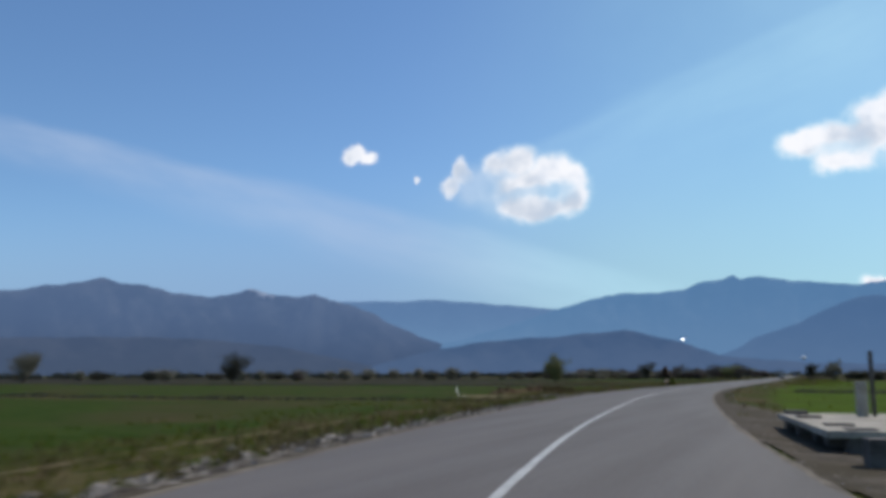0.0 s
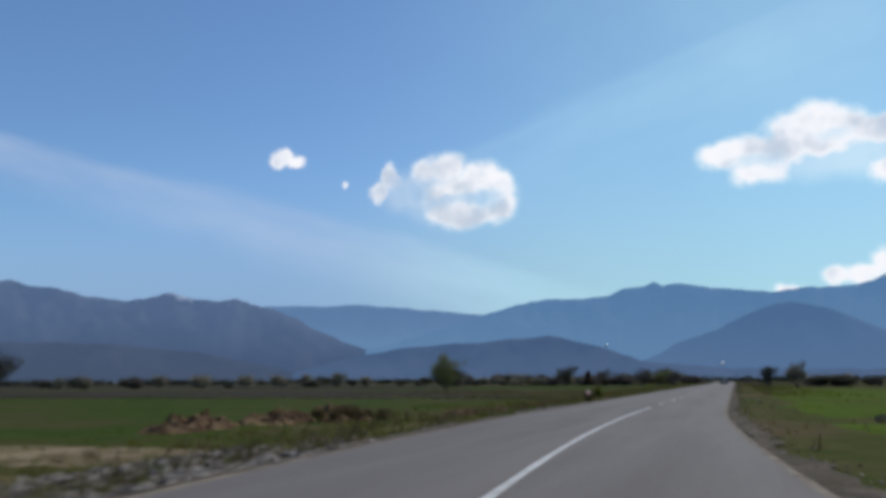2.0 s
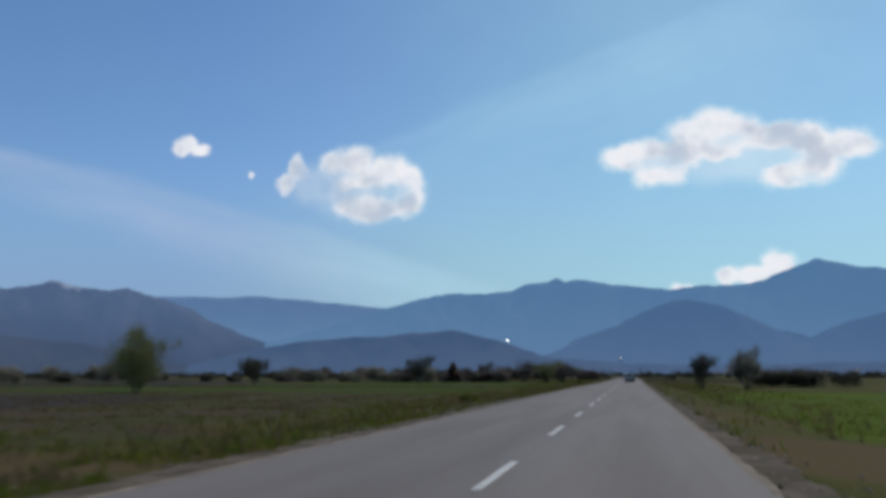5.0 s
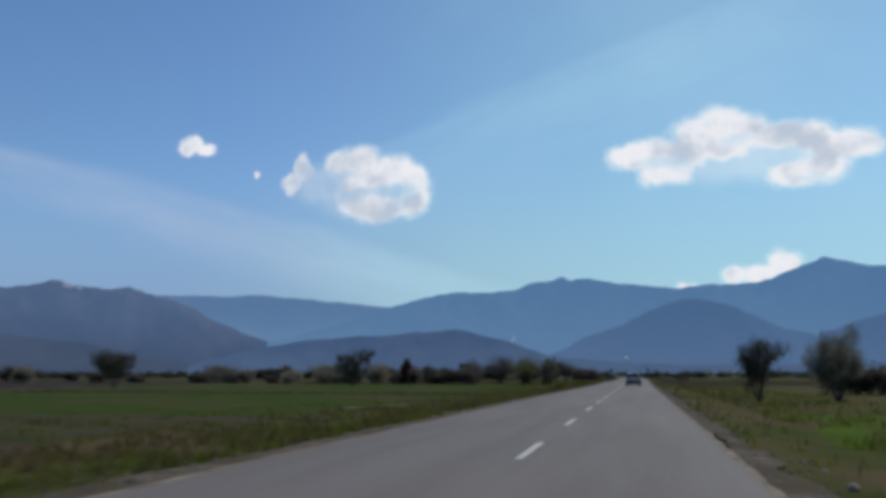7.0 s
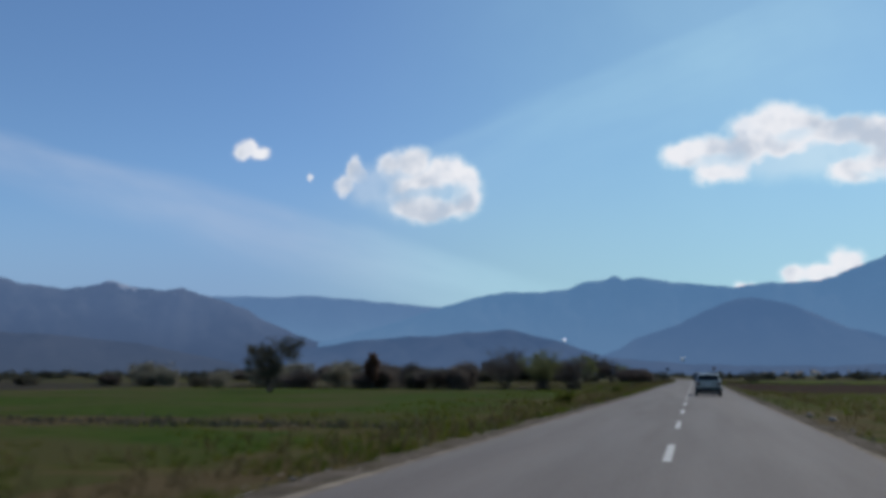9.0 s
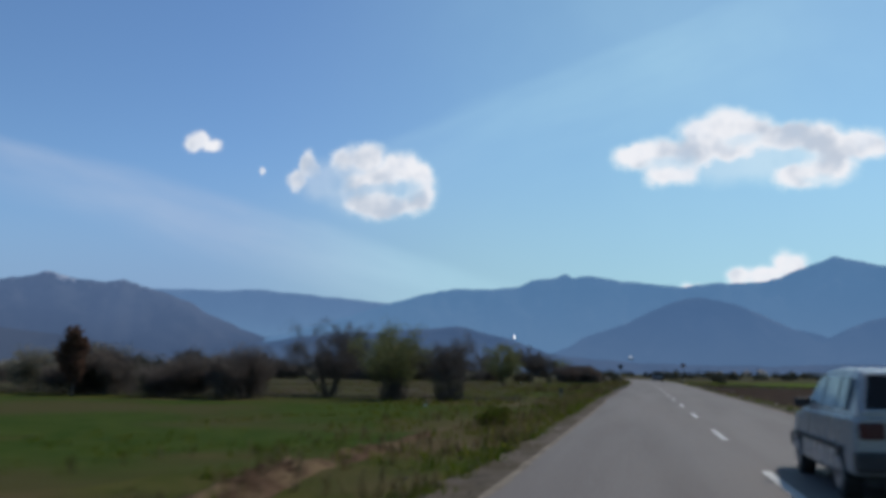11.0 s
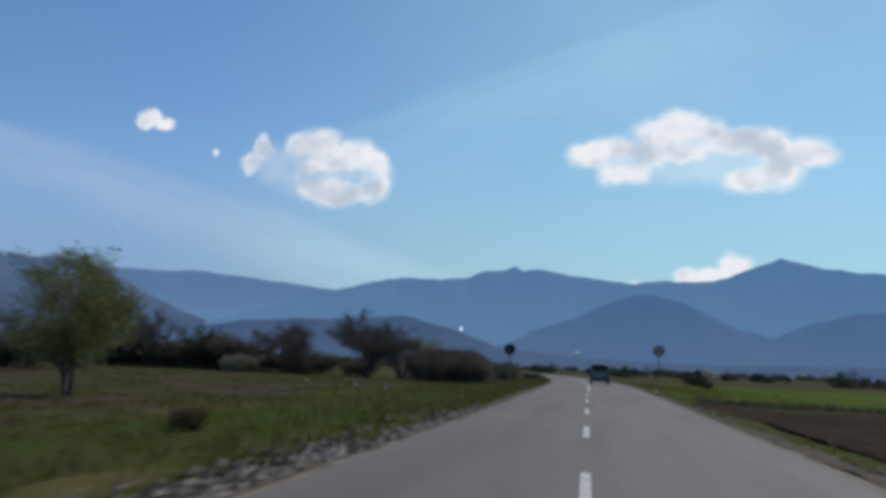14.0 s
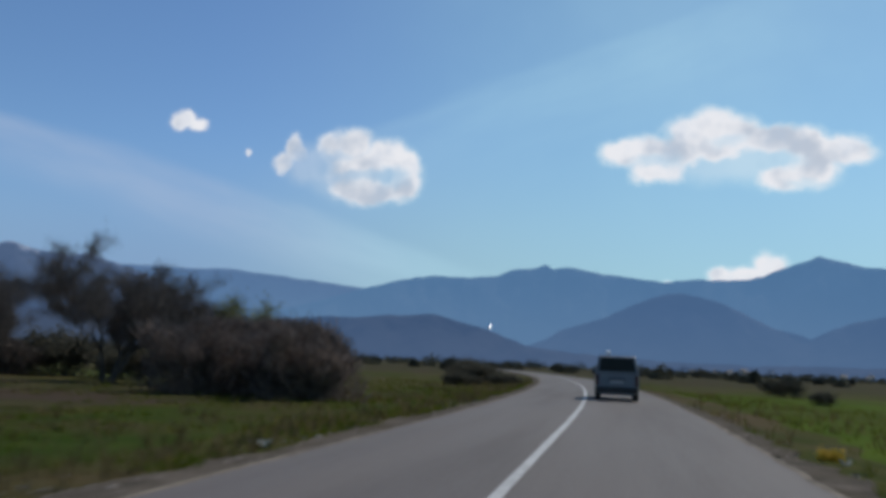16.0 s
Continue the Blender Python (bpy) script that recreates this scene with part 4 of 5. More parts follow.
def pasture_weeds(label, count, seed, x0, x1, y0, y1, material, low, high):
    """Tussocks and dead stalks scattered unevenly over a rough pasture."""
    r = np.random.RandomState(seed)
    v, q = [], []
    for _ in range(count):
        y = r.uniform(y0, y1)
        x = middle(y) + x0 + (x1 - x0) * r.uniform() ** 1.3
        if bumps(x, y, 3.0) + 0.5 * bumps(x, y, 9.0) < 0.02:
            continue
        z = height(x, y) + 0.02
        for _ in range(7):
            a, h = r.uniform(0, 6.283), r.uniform(low, high)
            bx, by = x + r.normal() * 0.14, y + r.normal() * 0.14
            wx, wy = -math.sin(a) * 0.022, math.cos(a) * 0.022
            i = len(v)
            v += [(bx - wx, by - wy, z), (bx + wx, by + wy, z), (bx + math.cos(a) * h * 0.5, by + math.sin(a) * h * 0.5, z + h)]
            q.append((i, i + 1, i + 2))
    return tagged(mesh_object("weeds", v, q, material), label, "weeds", "", "stuff")


pasture_weeds("dull brown tussocks scattered over the pasture", 5200, 61, -8, -46, 298, 396, DRY, 0.06, 0.22)
pasture_weeds("green tussocks scattered over the pasture", 4200, 62, -6, -46, 298, 396, BLADE, 0.05, 0.18)
pasture_weeds("dead brown stalks over the rough pasture", 4200, 63, -8, -44, 124, 180, DRY, 0.06, 0.26)


def stone(seed, size):
    bm = bmesh.new()
    bmesh.ops.create_icosphere(bm, subdivisions=2, radius=size)
    for w in bm.verts:
        k = 1 + 0.35 * noise.noise(w.co / size * 1.3 + Vector((seed, 0, 0))) + 0.12 * noise.noise(w.co / size * 3 + Vector((0, seed, 0)))
        w.co = Vector((w.co.x * k * 1.25, w.co.y * k, w.co.z * k * 0.86))
    return bm


stones = []
for k in range(4):
    ob = part("stone", stone(k * 3.1, 0.13), STONE, smooth=False)
    tagged(ob, "pale rough field stone on the verge", "stone", "stones along the verge")
    stones.append(ob)
srng = random.Random(12)


def lay(ob, x, y, s):
    ob.matrix_world = pose(x, y, height(x, y) + 0.05 * s, srng.uniform(-15, 15), srng.uniform(-15, 15), srng.uniform(0, 360)) @ Matrix.Scale(s, 4)


for i, ob in enumerate(stones):
    lay(ob, middle(8 + 4 * i) + left_edge(8) - 0.9, 8 + 4 * i, 0.7)
for y0, y1, n in ((2, 40, 64), (46, 61, 38), (61, 76, 8), (77, 100, 26), (142, 158, 22), (314, 341, 90), (354, 376, 5)):
    for _ in range(n):
        y = srng.uniform(y0, y1)
        x = middle(y) + left_edge(y) - 0.45 - abs(srng.gauss(0, 0.6))
        c = copy_thing(srng.choice(stones), pose(0, 0, 0))
        lay(c, x, y, srng.uniform(0.2, 0.62) * (1.15 if y < 61 else 0.78))
for _ in range(26):
    y = srng.uniform(5, 380)
    c = copy_thing(srng.choice(stones), pose(0, 0, 0))
    lay(c, middle(y) + right_edge(y) + 0.5 + abs(srng.gauss(0, 0.8)), y, srng.uniform(0.3, 0.9))


def gravel():
    r = np.random.RandomState(21)
    v, q = [], []
    for n in range(27500):
        y = r.uniform(0, 400) if n < 14000 else (r.uniform(312, 343) if n < 18500 else (r.uniform(2, 42) if n < 21500 else 56 + r.normal() * 3.4 if n < 24500 else 87 + r.normal() * 3.0 if n < 26500 else 150 + r.normal() * 4.0))
        if n >= 21500:
            x = middle(y) + left_edge(y) - 0.2 - (2.6 if n < 24500 else 1.5) * r.uniform() ** 1.3
        elif n >= 14000:
            x = middle(y) + left_edge(y) - 0.15 - abs(r.normal()) * 0.5
        elif r.uniform() < 0.65:
            x = middle(y) + left_edge(y) - abs(r.normal()) * 0.55 + 0.05
        else:
            x = middle(y) + right_edge(y) + abs(r.normal()) * 0.5 - 0.05
        s = r.uniform(0.012, 0.045) if n < 14000 else 0.025 + 0.075 * r.uniform() ** 3
        z = max(height(x, y), road_height(x, y) - 0.03) + s * 0.3
        d = r.uniform(-0.4, 0.4, (6, 3)) * s
        i = len(v)
        for k, (a, b, c) in enumerate(((s, 0, 0), (-s, 0, 0), (0, s, 0), (0, -s, 0), (0, 0, s * 0.7), (0, 0, -s * 0.7))):
            v.append((x + a + d[k][0], y + b + d[k][1], z + c + d[k][2] * 0.5))
        for a, b in ((0, 2), (2, 1), (1, 3), (3, 0)):
            q += [(i + a, i + b, i + 4), (i + b, i + a, i + 5)]
    return tagged(mesh_object("gravel", v, q, STONE), "loose gravel along both road edges", "gravel", "", "stuff")


gravel()


# ---- vehicles ----
def wheel(parent, x, y, radius, width, side):
    t = part("wheel", drum(radius, width, (x, y, radius), (0, 90, 0), 32, 0.03), RUBBER, parent, "black rubber tyre", smooth=False)
    part("rim", drum(radius * 0.62, 0.03, (x + side * (width / 2 + 0.004), y, radius), (0, 90, 0), 24, 0.008), ALLOY, t, "dull metal wheel rim")
    part("hub_cap", drum(radius * 0.2, 0.03, (x + side * (width / 2 + 0.014), y, radius), (0, 90, 0), 16, 0.008), PLASTIC, t)


def pane(name, corners, thick, material, parent, label=""):
    """A flat plate of some thickness through four corners."""
    bm = bmesh.new()
    p = [Vector(c) for c in corners]
    nrm = (p[1] - p[0]).cross(p[3] - p[0]).normalized() * thick
    a = [bm.verts.new(c - nrm * 0.5) for c in p]
    b = [bm.verts.new(c + nrm * 0.5) for c in p]
    bm.faces.new(a[::-1])
    bm.faces.new(b)
    for i in range(4):
        bm.faces.new((a[i], a[(i + 1) % 4], b[(i + 1) % 4], b[i]))
    bmesh.ops.bevel(bm, geom=list(bm.edges), offset=thick * 0.3, segments=1, affect="EDGES")
    return part(name, bm, material, parent, label)


def van(x, y, turn, paint, label):
    e = thing("van", x, y, 0.035 + road_height(x, y) - 0.035, turn, label, "van")
    w = 0.92
    low = [rounded(yy, wl, wt, z0, z1, 0.07) for yy, wl, wt, z0, z1 in
           ((0.0, 0.86, 0.87, 0.42, 1.05), (0.06, w, w, 0.36, 1.10), (2.6, w, w, 0.32, 1.12), (3.9, w, 0.90, 0.32, 1.10), (4.5, 0.90, 0.84, 0.36, 0.98), (4.72, 0.82, 0.74, 0.42, 0.82))]
    part("body", hull(low), paint, e, "silver-grey painted body", smooth=False)
    up = [rounded(yy, wl, wt, z0, z1, 0.10) for yy, wl, wt, z0, z1 in
          ((0.02, 0.88, 0.76, 1.03, 1.86), (0.14, 0.90, 0.79, 1.03, 1.94), (1.5, 0.90, 0.80, 1.03, 1.96), (2.9, 0.90, 0.79, 1.03, 1.92), (3.35, 0.89, 0.76, 1.03, 1.75), (4.05, 0.86, 0.74, 1.02, 1.18))]
    part("cabin", hull(up), paint, e, "painted cabin and roof", smooth=False)
    pane("rear_window", ((-0.76, -0.012, 1.26), (0.76, -0.012, 1.26), (0.68, 0.02, 1.85), (-0.68, 0.02, 1.85)), 0.03, GLASS, e, "dark tinted rear window")
    pane("windscreen", ((-0.74, 4.06, 1.16), (0.74, 4.06, 1.16), (0.66, 3.42, 1.72), (-0.66, 3.42, 1.72)), 0.03, GLASS, e, "dark windscreen")
    for s in (-1, 1):
        for y0, y1 in ((0.3, 1.35), (1.42, 2.5), (2.58, 3.5)):
            pane("side_window", ((s * 0.893, y0, 1.16), (s * 0.893, y1, 1.16), (s * 0.805, y1 - 0.05, 1.70), (s * 0.805, y0 + 0.03, 1.70)), 0.03, GLASS, e, "dark side window")
        part("tail_light", block((0.13, 0.05, 0.46), (s * 0.81, -0.005, 0.86), 0.02), LENS, e, "tall red tail light")
        arm = part("wing_mirror", block((0.20, 0.10, 0.22), (s * 1.03, 3.55, 1.20), 0.04), PLASTIC, e, "black wing mirror")
        for wy in (0.85, 3.72):
            wheel(e, s * 0.80, wy, 0.33, 0.21, s)
    part("bumper", block((1.80, 0.16, 0.24), (0, -0.03, 0.46), 0.05), PLASTIC, e, "dark plastic rear bumper")
    part("number_plate", block((0.52, 0.012, 0.11), (0, -0.018, 0.80), 0.004), PLATE, e, "pale blank number plate")
    part("tailgate_trim", block((0.70, 0.03, 0.05), (0, -0.012, 0.92), 0.01), PLASTIC, e, "dark grip strip")
    part("underbody", block((1.5, 4.2, 0.16), (0, 2.3, 0.30), 0.03), PLASTIC, e, "dark underside")
    part("rear_skirt", block((1.50, 0.10, 0.14), (0, 0.06, 0.31), 0.03), paint, e, "silver lower rear panel")
    part("exhaust_pipe", drum(0.03, 0.3, (0.5, 0.05, 0.28), (90, 0, 0), 12), STEEL, e)
    part("spoiler", block((1.30, 0.10, 0.04), (0, 0.02, 1.86), 0.015), paint, e)
    for o in e.children:
        if not o.name.startswith("wheel"):
            o.matrix_basis = Matrix.Translation((0, 0, 0.03)) @ Matrix.Diagonal((1, 1, 0.96, 1))
    return e


def hatchback(x, y, turn, paint, label):
    e = thing("car", x, y, road_height(x, y), turn, label, "car")
    low = [rounded(yy, wl, wt, z0, z1, 0.06) for yy, wl, wt, z0, z1 in
           ((0.0, 0.77, 0.75, 0.38, 0.88), (0.08, 0.81, 0.79, 0.30, 0.92), (1.4, 0.82, 0.80, 0.24, 0.92), (2.8, 0.82, 0.79, 0.24, 0.92), (3.7, 0.80, 0.75, 0.28, 0.80), (3.95, 0.74, 0.70, 0.34, 0.70))]
    part("body", hull(low), paint, e, "light silver painted body")
    up = [rounded(yy, wl, wt, z0, z1, 0.06) for yy, wl, wt, z0, z1 in
          ((0.05, 0.77, 0.72, 0.86, 0.96), (0.42, 0.77, 0.62, 0.86, 1.36), (0.60, 0.78, 0.63, 0.86, 1.40), (1.3, 0.78, 0.64, 0.86, 1.42), (2.0, 0.78, 0.63, 0.86, 1.38), (2.85, 0.77, 0.68, 0.86, 0.98))]
    part("cabin", hull(up), paint, e, "painted cabin with a bright roof")
    pane("rear_window", ((-0.66, 0.075, 0.98), (0.66, 0.075, 0.98), (0.55, 0.392, 1.33), (-0.55, 0.392, 1.33)), 0.03, GLASS, e, "dark slanted rear window")
    pane("windscreen", ((-0.66, 2.86, 0.98), (0.66, 2.86, 0.98), (0.56, 2.06, 1.34), (-0.56, 2.06, 1.34)), 0.03, GLASS, e, "dark windscreen")
    for s in (-1, 1):
        for y0, y1, k0, k1 in ((0.40, 0.86, 0.16, -0.02), (0.92, 1.62, 0.02, -0.02), (1.68, 2.50, 0.02, -0.42)):
            pane("side_window", ((s * 0.772, y0, 0.96), (s * 0.772, y1, 0.96), (s * 0.662, y1 + k1, 1.31), (s * 0.662, y0 + k0, 1.31)), 0.025, SKY_PAINTED_GLASS, e, "side window with the pale sky's reflection in its colour")
        part("tail_light", block((0.26, 0.05, 0.17), (s * 0.62, 0.0, 0.76), 0.02), LENS, e, "dark red tail light")
        part("side_moulding", block((0.03, 2.9, 0.06), (s * 0.822, 1.9, 0.55), 0.01), PLASTIC, e)
        part("wing_mirror", block((0.18, 0.08, 0.12), (s * 0.86, 2.5, 0.98), 0.03), PLASTIC, e, "black wing mirror")
        part("head_light", block((0.26, 0.05, 0.14), (s * 0.52, 3.93, 0.60), 0.02), PLATE, e)
        for wy in (0.62, 3.12):
            wheel(e, s * 0.73, wy, 0.28, 0.18, s)
    part("bumper", block((1.62, 0.16, 0.20), (0, -0.03, 0.45), 0.04), PLASTIC, e, "dark rear bumper")
    part("front_bumper", block((1.56, 0.16, 0.20), (0, 3.96, 0.42), 0.04), PLASTIC, e, "dark front bumper")
    part("number_plate", block((0.50, 0.012, 0.11), (0, -0.008, 0.66), 0.004), PLATE, e, "pale blank number plate")
    part("underbody", block((1.3, 3.5, 0.12), (0, 2.0, 0.22), 0.03), PLASTIC, e, "dark underside")
    part("exhaust_pipe", drum(0.025, 0.25, (-0.45, 0.05, 0.22), (90, 0, 0), 12), STEEL, e)
    return e


van(1.16, 397.4, 0.5, GREYPAINT, "silver-grey passenger van standing in the lane")
hatchback(1.28, 250.1, 0, SILVER, "old light silver hatchback car in the lane")


# ---- signs and roadside things ----
def road_sign(x, y, tall, faces_us):
    e = thing("road_sign", x, y, height(x, y) - 0.05, 0, "round red-rimmed traffic sign on a grey steel pole" if faces_us else "round traffic sign seen from its dark back, on a steel pole", "road sign", "pair of road signs")
    z = tall
    part("pole", drum(0.038, z + 0.3, (0, 0, (z + 0.3) / 2), (0, 0, 0), 16), STEEL, e, "grey steel pole")
    s = -1 if faces_us else 1
    part("disc", drum(0.33, 0.016, (0, s * 0.055, z), (90, 0, 0), 48, 0.004), SIGNBACK, e, "dark grey metal disc")
    ring = bmesh.new()
    n = 48
    for r0, r1 in ((0.23, 0.322),):
        a = [ring.verts.new((r0 * math.cos(6.28319 * i / n), s * 0.067, z + r0 * math.sin(6.28319 * i / n))) for i in range(n)]
        b = [ring.verts.new((r1 * math.cos(6.28319 * i / n), s * 0.067, z + r1 * math.sin(6.28319 * i / n))) for i in range(n)]
        for i in range(n):
            ring.faces.new((a[i], a[(i + 1) % n], b[(i + 1) % n], b[i]))
    part("rim", ring, RED, e, "faded red rim, darkened as if in shade")
    part("face", drum(0.229, 0.006, (0, s * 0.066, z), (90, 0, 0), 48), WHITE, e, "white face dulled as if in shade")
    for k in (-1, 1):
        part("symbol", block((0.13, 0.006, 0.07), (k * 0.095, s * 0.072, z), 0.002), INK, e, "small dark block")
    for dz in (-0.12, 0.12):
        part("clamp", block((0.12, 0.10, 0.04), (0, s * 0.01, z + dz), 0.006), STEEL, e)
    return e


road_sign(-4.5, 364.2, 2.45, False)
road_sign(4.05, 365.2, 2.66, True)


def slab(x, y, turn, long, wide, thick, z, label):
    e = tagged(part("concrete_slab", block((wide, long, thick), (0, 0, 0), 0.02), CONCRETE), label, "slab", "stacked slabs")
    e.matrix_world = pose(x, y, z + thick / 2, 0, 0, turn)
    return e


def support(x, y, turn, size):
    e = tagged(part("concrete_block", block(size, (0, 0, size[2] / 2), 0.02), DARKBLOCK), "dark weathered block under a slab", "block", "blocks under the slabs")
    e.matrix_world = pose(x, y, height(x, y) - 0.02, 0, 0, turn)
    return e


slab(11.85, 21.96, 8.8, 3.52, 3.4, 0.13, 0.22, "pale concrete slab lying on blocks by the road")
slab(12.41, 18.41, 8.8, 3.52, 3.4, 0.13, 0.22, "pale concrete slab on dark blocks by the road")
for bx, by in ((10.35, 23.0), (10.65, 21.2), (11.0, 19.6), (11.22, 18.2), (11.55, 16.85), (12.6, 17.2), (13.4, 22.6), (13.7, 19.0), (11.75, 14.4)):
    support(bx, by, 9, (0.5, 0.45, 0.50))


def post(name, x, y, z, tall, wide, material, label, tilt=0):
    e = tagged(part(name, block((wide, wide, tall), (0, 0, tall / 2), 0.012), material), label, "post")
    e.matrix_world = pose(x, y, z, 0, tilt, 8)
    return e


post("post", 12.05, 22.3, 0.35, 1.5, 0.09, DARKBLOCK, "thin dark post standing on a slab")
leaning = slab(11.8, 22.1, 10, 0.35, 0.2, 0.8, 0.35, "small pale concrete piece upright on a slab")


def earth_mound(x, y, turn, long, wide, tall, seed):
    """A heap of turned earth and dry sods."""
    bm = bmesh.new()
    bmesh.ops.create_grid(bm, x_segments=22, y_segments=40, size=1)
    for w in bm.verts:
        r = math.hypot(w.co.x, w.co.y)
        k = max(0, 1 - r * r)
        lump = 0.8 * noise.noise(Vector((w.co.x * 3, w.co.y * 6, seed))) + 0.7 * noise.noise(Vector((w.co.x * 7, w.co.y * 15, seed + 5)))
        w.co = Vector((w.co.x * wide / 2, w.co.y * long / 2, (k ** 0.7 * (1 + lump)) * tall - 0.10))
    e = tagged(part("earth_mound", bm, CLOD), "low heap of brown turned earth and dry sods", "earth mound", "heaps of earth on the verge")
    e.matrix_world = pose(x, y, height(x, y), 0, 0, turn)


for k, (hx, hy, hl, hw, ht) in enumerate(((-14.4, 71.5, 6.0, 2.6, 0.46), (-13.9, 76.5, 6.0, 2.6, 0.50), (-15.2, 84.5, 7.0, 2.4, 0.46), (-12.2, 79.5, 4.5, 2.2, 0.46), (-7.4, 81.0, 5.5, 1.8, 0.32), (-7.0, 85.5, 4.5, 1.6, 0.28),
                                          (-6.7, 243.5, 4.4, 0.9, 0.12), (-6.6, 247.5, 4.6, 0.9, 0.15), (-6.5, 251.5, 4.8, 1.0, 0.16), (-6.5, 255.5, 4.6, 0.9, 0.15), (-6.6, 259.5, 4.4, 0.8, 0.12))):
    earth_mound(hx, hy, 4, hl, hw, ht, 3.3 * k)
culvert = slab(-10.6, 190.2, -19.6, 5.6, 0.34, 0.10, -0.29, "long pale concrete culvert edge in the grass")
culvert.data.materials[0] = SAND


def kilometre_post(x, y):
    e = thing("marker_post", x, y, height(x, y) - 0.05, 0, "short concrete marker post with a dark blue head", "marker post")
    part("shaft", block((0.16, 0.12, 0.24), (0, 0, 0.12), 0.015), CONCRETE, e, "grey concrete shaft")
    part("head", block((0.17, 0.13, 0.30), (0, 0, 0.39), 0.03), BLUE, e, "dark blue painted head")


kilometre_post(-6.4, 292.9)
make_tree("bush", 97, 4.9, 376.6, 0.20, 0.30, YELLOW, "small clump of yellow wild flowers on the verge", per=3, size=0.03, stems=5, forks=(3, 2, 1), low=0.1, spread_=0.05, bark=BLADE, dome=6)
for k, (wx, wy, wt, ww) in enumerate(((-5.5, 263.4, 0.55, 0.9), (-6.2, 237.9, 0.62, 1.15), (-6.4, 152.0, 0.42, 0.8), (-8.4, 331.3, 0.55, 1.0), (-10.7, 319.8, 0.4, 0.9), (-7.1, 312.8, 0.5, 1.2), (-5.2, 309.2, 0.3, 0.5), (-9.2, 322.8, 0.3, 0.8), (-11.6, 79.0, 0.7, 1.0), (-12.4, 78.0, 0.6, 1.2), (-11.0, 80.4, 0.5, 0.9))):
    make_tree("bush", 90 + k, wx, wy, wt, ww, (BLADE, DRY)[k > 2], "low green weed clump on the verge" if k < 3 else "low brown weed clump on the verge", per=5, size=0.035, stems=6, forks=(3, 2, 1), low=0.1, spread_=0.06, bark=DRY, group="weed clumps", dome=120 if k < 3 else 50)


def scrap(x, y, size, seed, label):
    """A crumpled sheet of white plastic."""
    r = random.Random(seed)
    bm = bmesh.new()
    bmesh.ops.create_grid(bm, x_segments=7, y_segments=7, size=size)
    for w in bm.verts:
        k = w.co.x / size
        w.co = Vector((w.co.x * 0.6 + r.uniform(-0.2, 0.2) * size, w.co.y * 0.35 + r.uniform(-0.15, 0.15) * size, abs(k) ** 1.5 * size * 0.7 + r.uniform(0, 0.25) * size))
    bmesh.ops.solidify(bm, geom=list(bm.faces), thickness=0.006)
    e = tagged(part("plastic_scrap", bm, SHEET), label, "litter", "litter on the verge")
    e.matrix_world = pose(x, y, height(x, y) + 0.01, 0, 0, r.uniform(0, 360))


def bent_sheet(x, y):
    """A stiff sheet of white plastic, one end standing up, the other lying on the bank."""
    rows = []
    for k in range(15):
        u = k / 14
        a = radians(8 + 82 * min(1, u * 1.5) ** 2)
        rows.append((u, a))
    bm = bmesh.new()
    px, pz = 0.0, 0.78
    strips = []
    for u, a in rows:
        wide = 0.16 + 0.05 * math.sin(u * 9)
        strips.append([bm.verts.new((px, -wide, pz)), bm.verts.new((px + 0.03, 0, pz + 0.01)), bm.verts.new((px, wide, pz - 0.02))])
        px += math.sin(a) * 0.085
        pz = max(0.03, pz - math.cos(a) * 0.085)
    for p, q in zip(strips, strips[1:]):
        for i in range(2):
            bm.faces.new((p[i], p[i + 1], q[i + 1], q[i]))
    bmesh.ops.solidify(bm, geom=list(bm.faces), thickness=0.008)
    e = tagged(part("plastic_sheet", bm, SHEET, smooth=True), "bent white plastic sheet standing up from the bank", "litter", "litter on the verge")
    e.matrix_world = pose(x, y, height(x, y) + 0.03, 0, 0, 5)


bent_sheet(-12.6, 56.1)
scrap(-5.0, 357.2, 0.15, 3, "scrap of white litter in the grass")
scrap(-3.9, 372.6, 0.14, 4, "scrap of white litter in the grass")
scrap(-20.0, 373.9, 0.26, 5, "scrap of white litter in the pasture")
scrap(-14.9, 368.9, 0.24, 8, "scrap of white litter in the pasture")
scrap(-11.6, 363.4, 0.22, 9, "scrap of white litter in the pasture")
scrap(-11.7, 280.4, 0.2, 10, "scrap of white litter in the green crop")
scrap(4.9, 375.7, 0.12, 6, "scrap of white litter beside the shoulder")
scrap(4.5, 351.3, 0.13, 7, "scrap of white litter beside the shoulder")


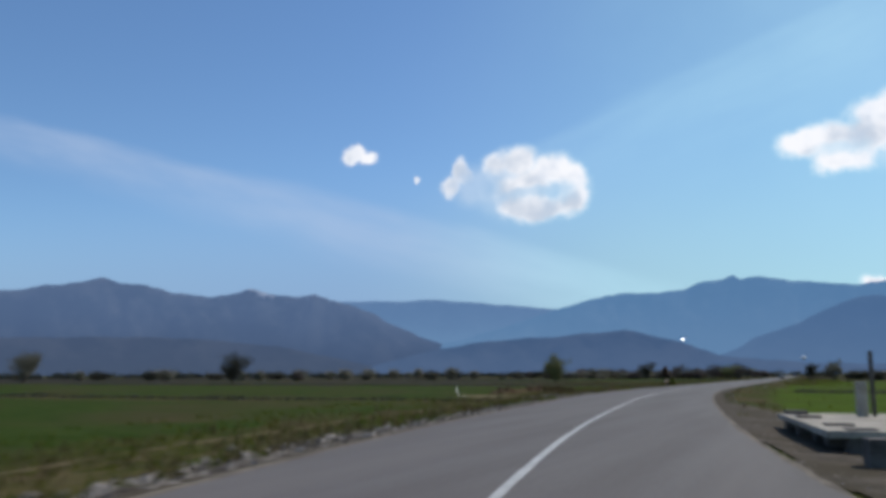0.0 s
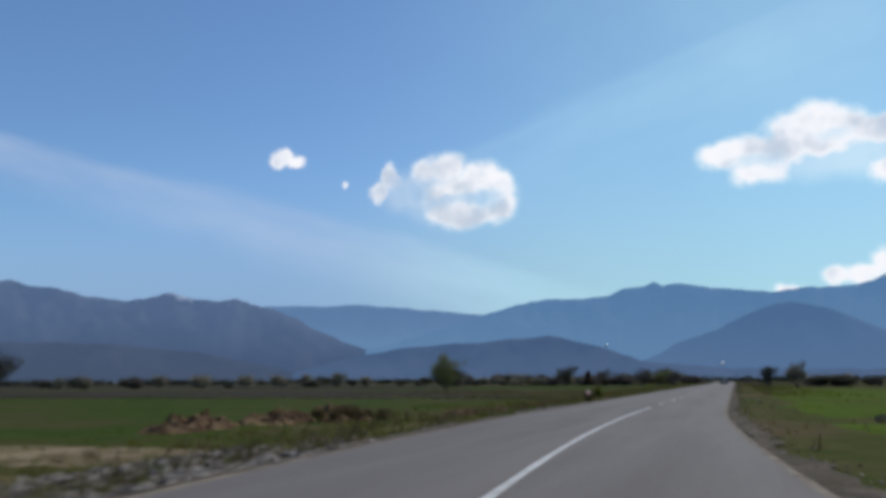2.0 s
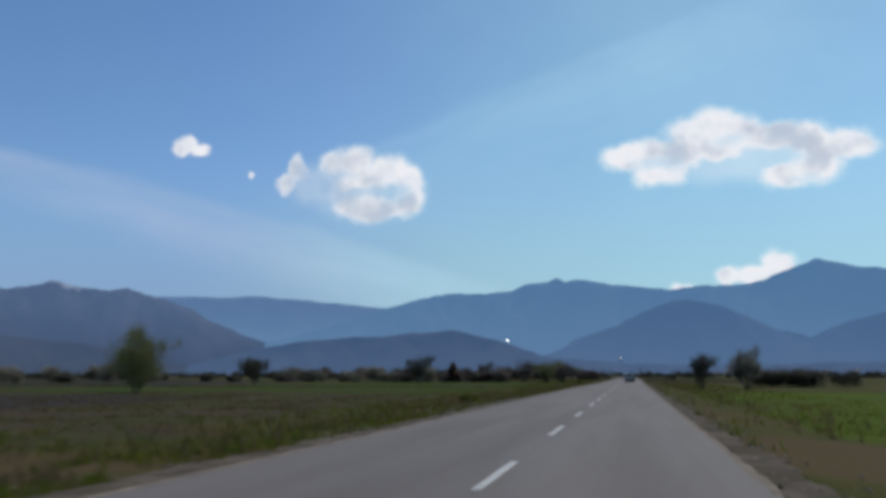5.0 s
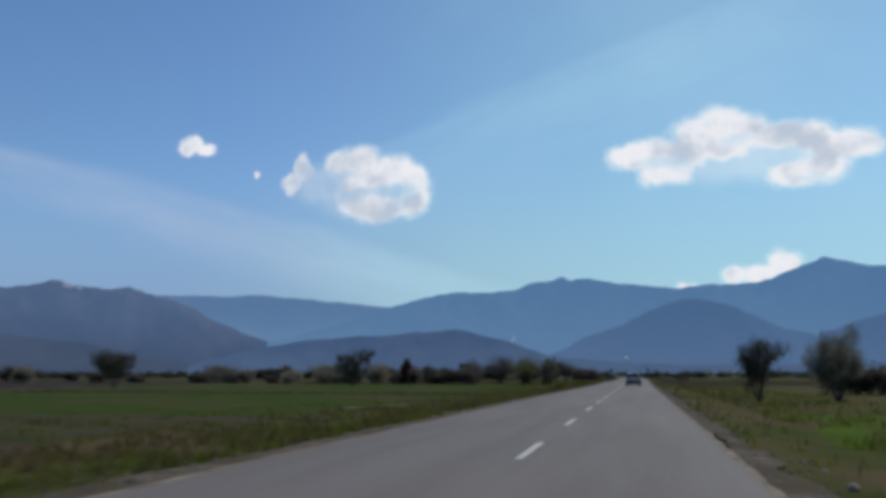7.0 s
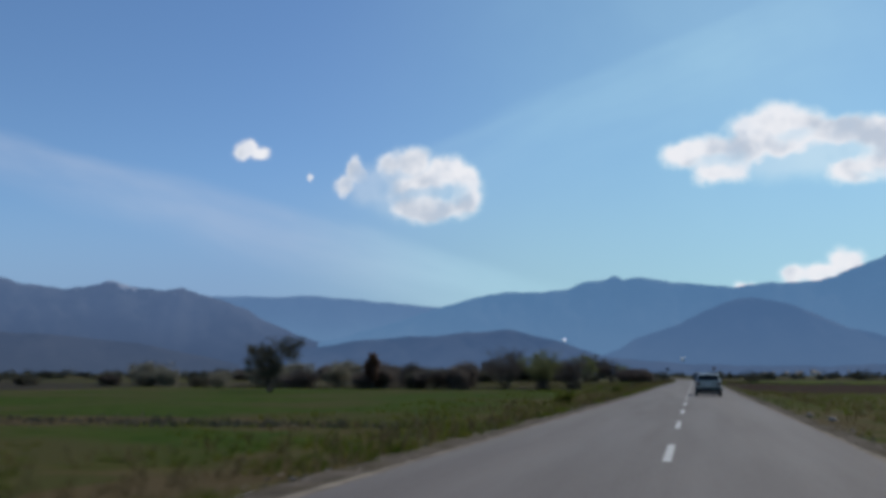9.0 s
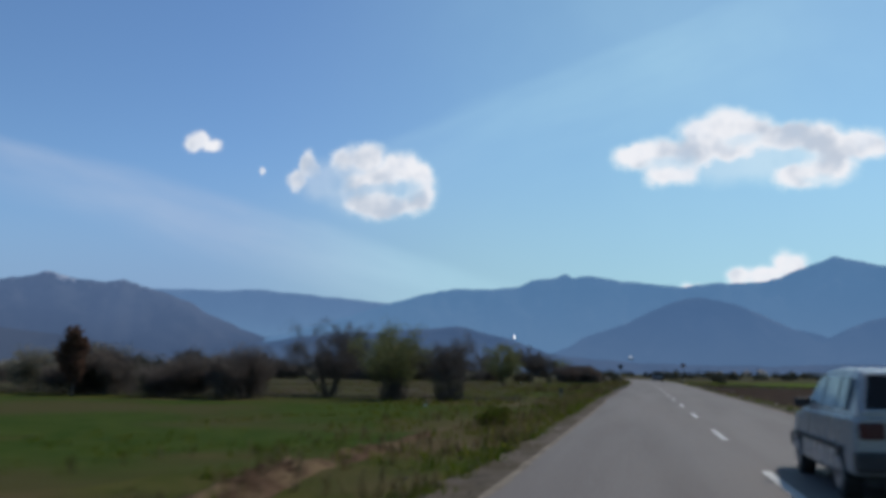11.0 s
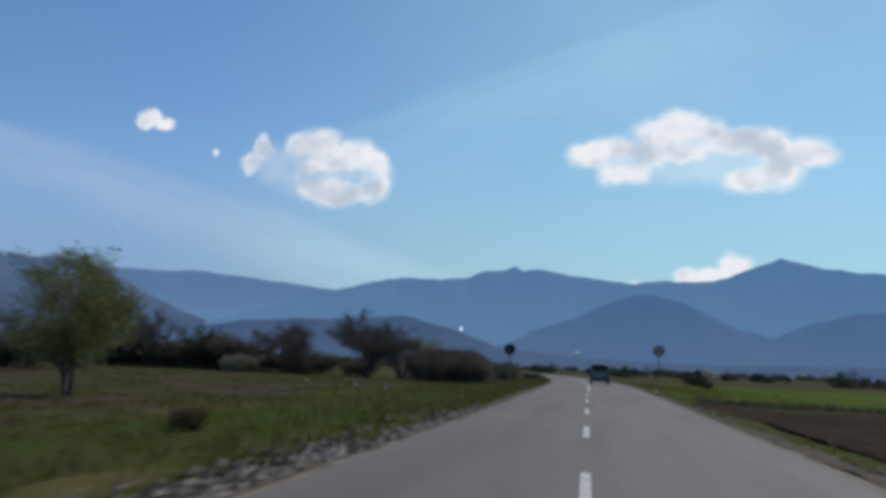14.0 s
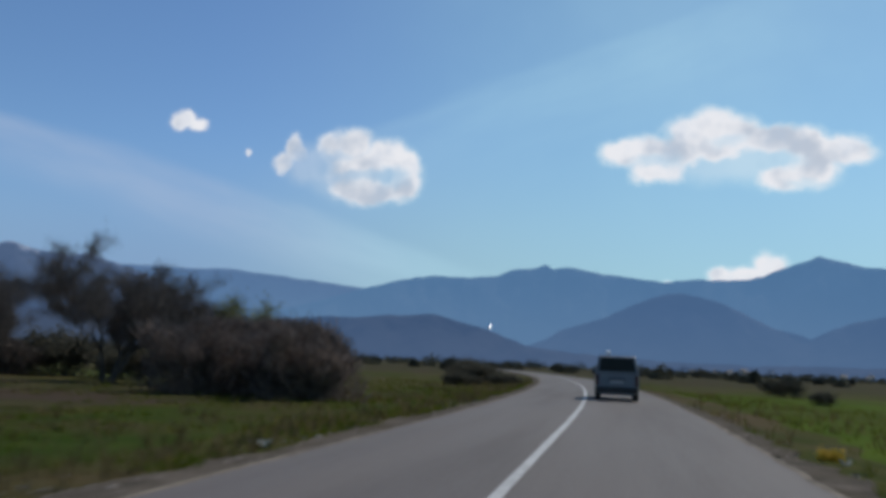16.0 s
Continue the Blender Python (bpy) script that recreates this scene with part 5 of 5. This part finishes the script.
def caught_bag(x, y, z, size):
    """A blown-up plastic bag caught on a weed."""
    bm = bmesh.new()
    bmesh.ops.create_icosphere(bm, subdivisions=3, radius=size)
    for w in bm.verts:
        p = w.co / size
        k = 1 + 0.35 * noise.noise(p * 1.6 + Vector((2, 0, 0))) + 0.16 * noise.noise(p * 4.5) + 0.07 * noise.noise(p * 11)
        w.co = Vector((w.co.x * k * 0.8, w.co.y * k * 0.55, w.co.z * k))
    e = tagged(part("plastic_bag", bm, PINK, smooth=False), "crumpled pinkish-white plastic bag caught on weeds", "plastic bag")
    e.matrix_world = pose(x, y, z, 10, 15, 20)


caught_bag(-4.8, 98.3, 0.52, 0.17)
for k, (wx, wy, wt, ww, leaf) in enumerate(((-4.82, 98.36, 0.50, 0.20, DRY), (-5.5, 106.2, 0.95, 0.7, BLADE), (-5.9, 109.5, 0.5, 1.0, DRY))):
    make_tree("bush", 110 + k, wx, wy, wt, ww, leaf, "tall rank weed clump on the verge", per=5, size=0.035, stems=6, forks=(3, 2, 1), low=0.1, spread_=0.06, bark=DRY, group="weed clumps", dome=(0, 25, 20)[k])

# white houses far off on the foot of the hills
def far_house(u, v, dist, size, roof=None, turn=20):
    x, y, z = u * dist, 180 + dist, 1.3 + v * dist
    e = thing("house", x, y, z - size * 0.3, turn, "tiny white house glinting far off below the mountains", "house", "far houses")
    part("wall", block((size, size * 0.8, size * 0.6), (0, 0, size * 0.3), 0.1), LIME, e, "whitewashed wall")
    bm = bmesh.new()
    a, b, h, t = size * 0.55, size * 0.45, size * 0.6, size * 0.97
    pts = [bm.verts.new(p) for p in ((-a, -b, h), (a, -b, h), (a, b, h), (-a, b, h), (-a, 0, t), (a, 0, t))]
    for q in ((0, 1, 5, 4), (2, 3, 4, 5), (1, 2, 5), (3, 0, 4), (3, 2, 1, 0)):
        bm.faces.new([pts[i] for i in q])
    part("roof", bm, roof or TIN, e, "bright tin roof" if roof is None else "dull grey-brown roof")


far_house(-0.144, 0.0395, 3890, 11, None, 38.7)
far_house(-0.012, 0.017, 3700, 14, None, 10)
far_house(0.157, 0.004, 3500, 7, ROOF_TILE)
hrng = random.Random(31)
for k in range(18):
    far_house(hrng.uniform(0.07, 0.34), hrng.uniform(-0.0005, 0.003), hrng.uniform(1500, 2300), hrng.uniform(7, 11), ROOF_TILE)
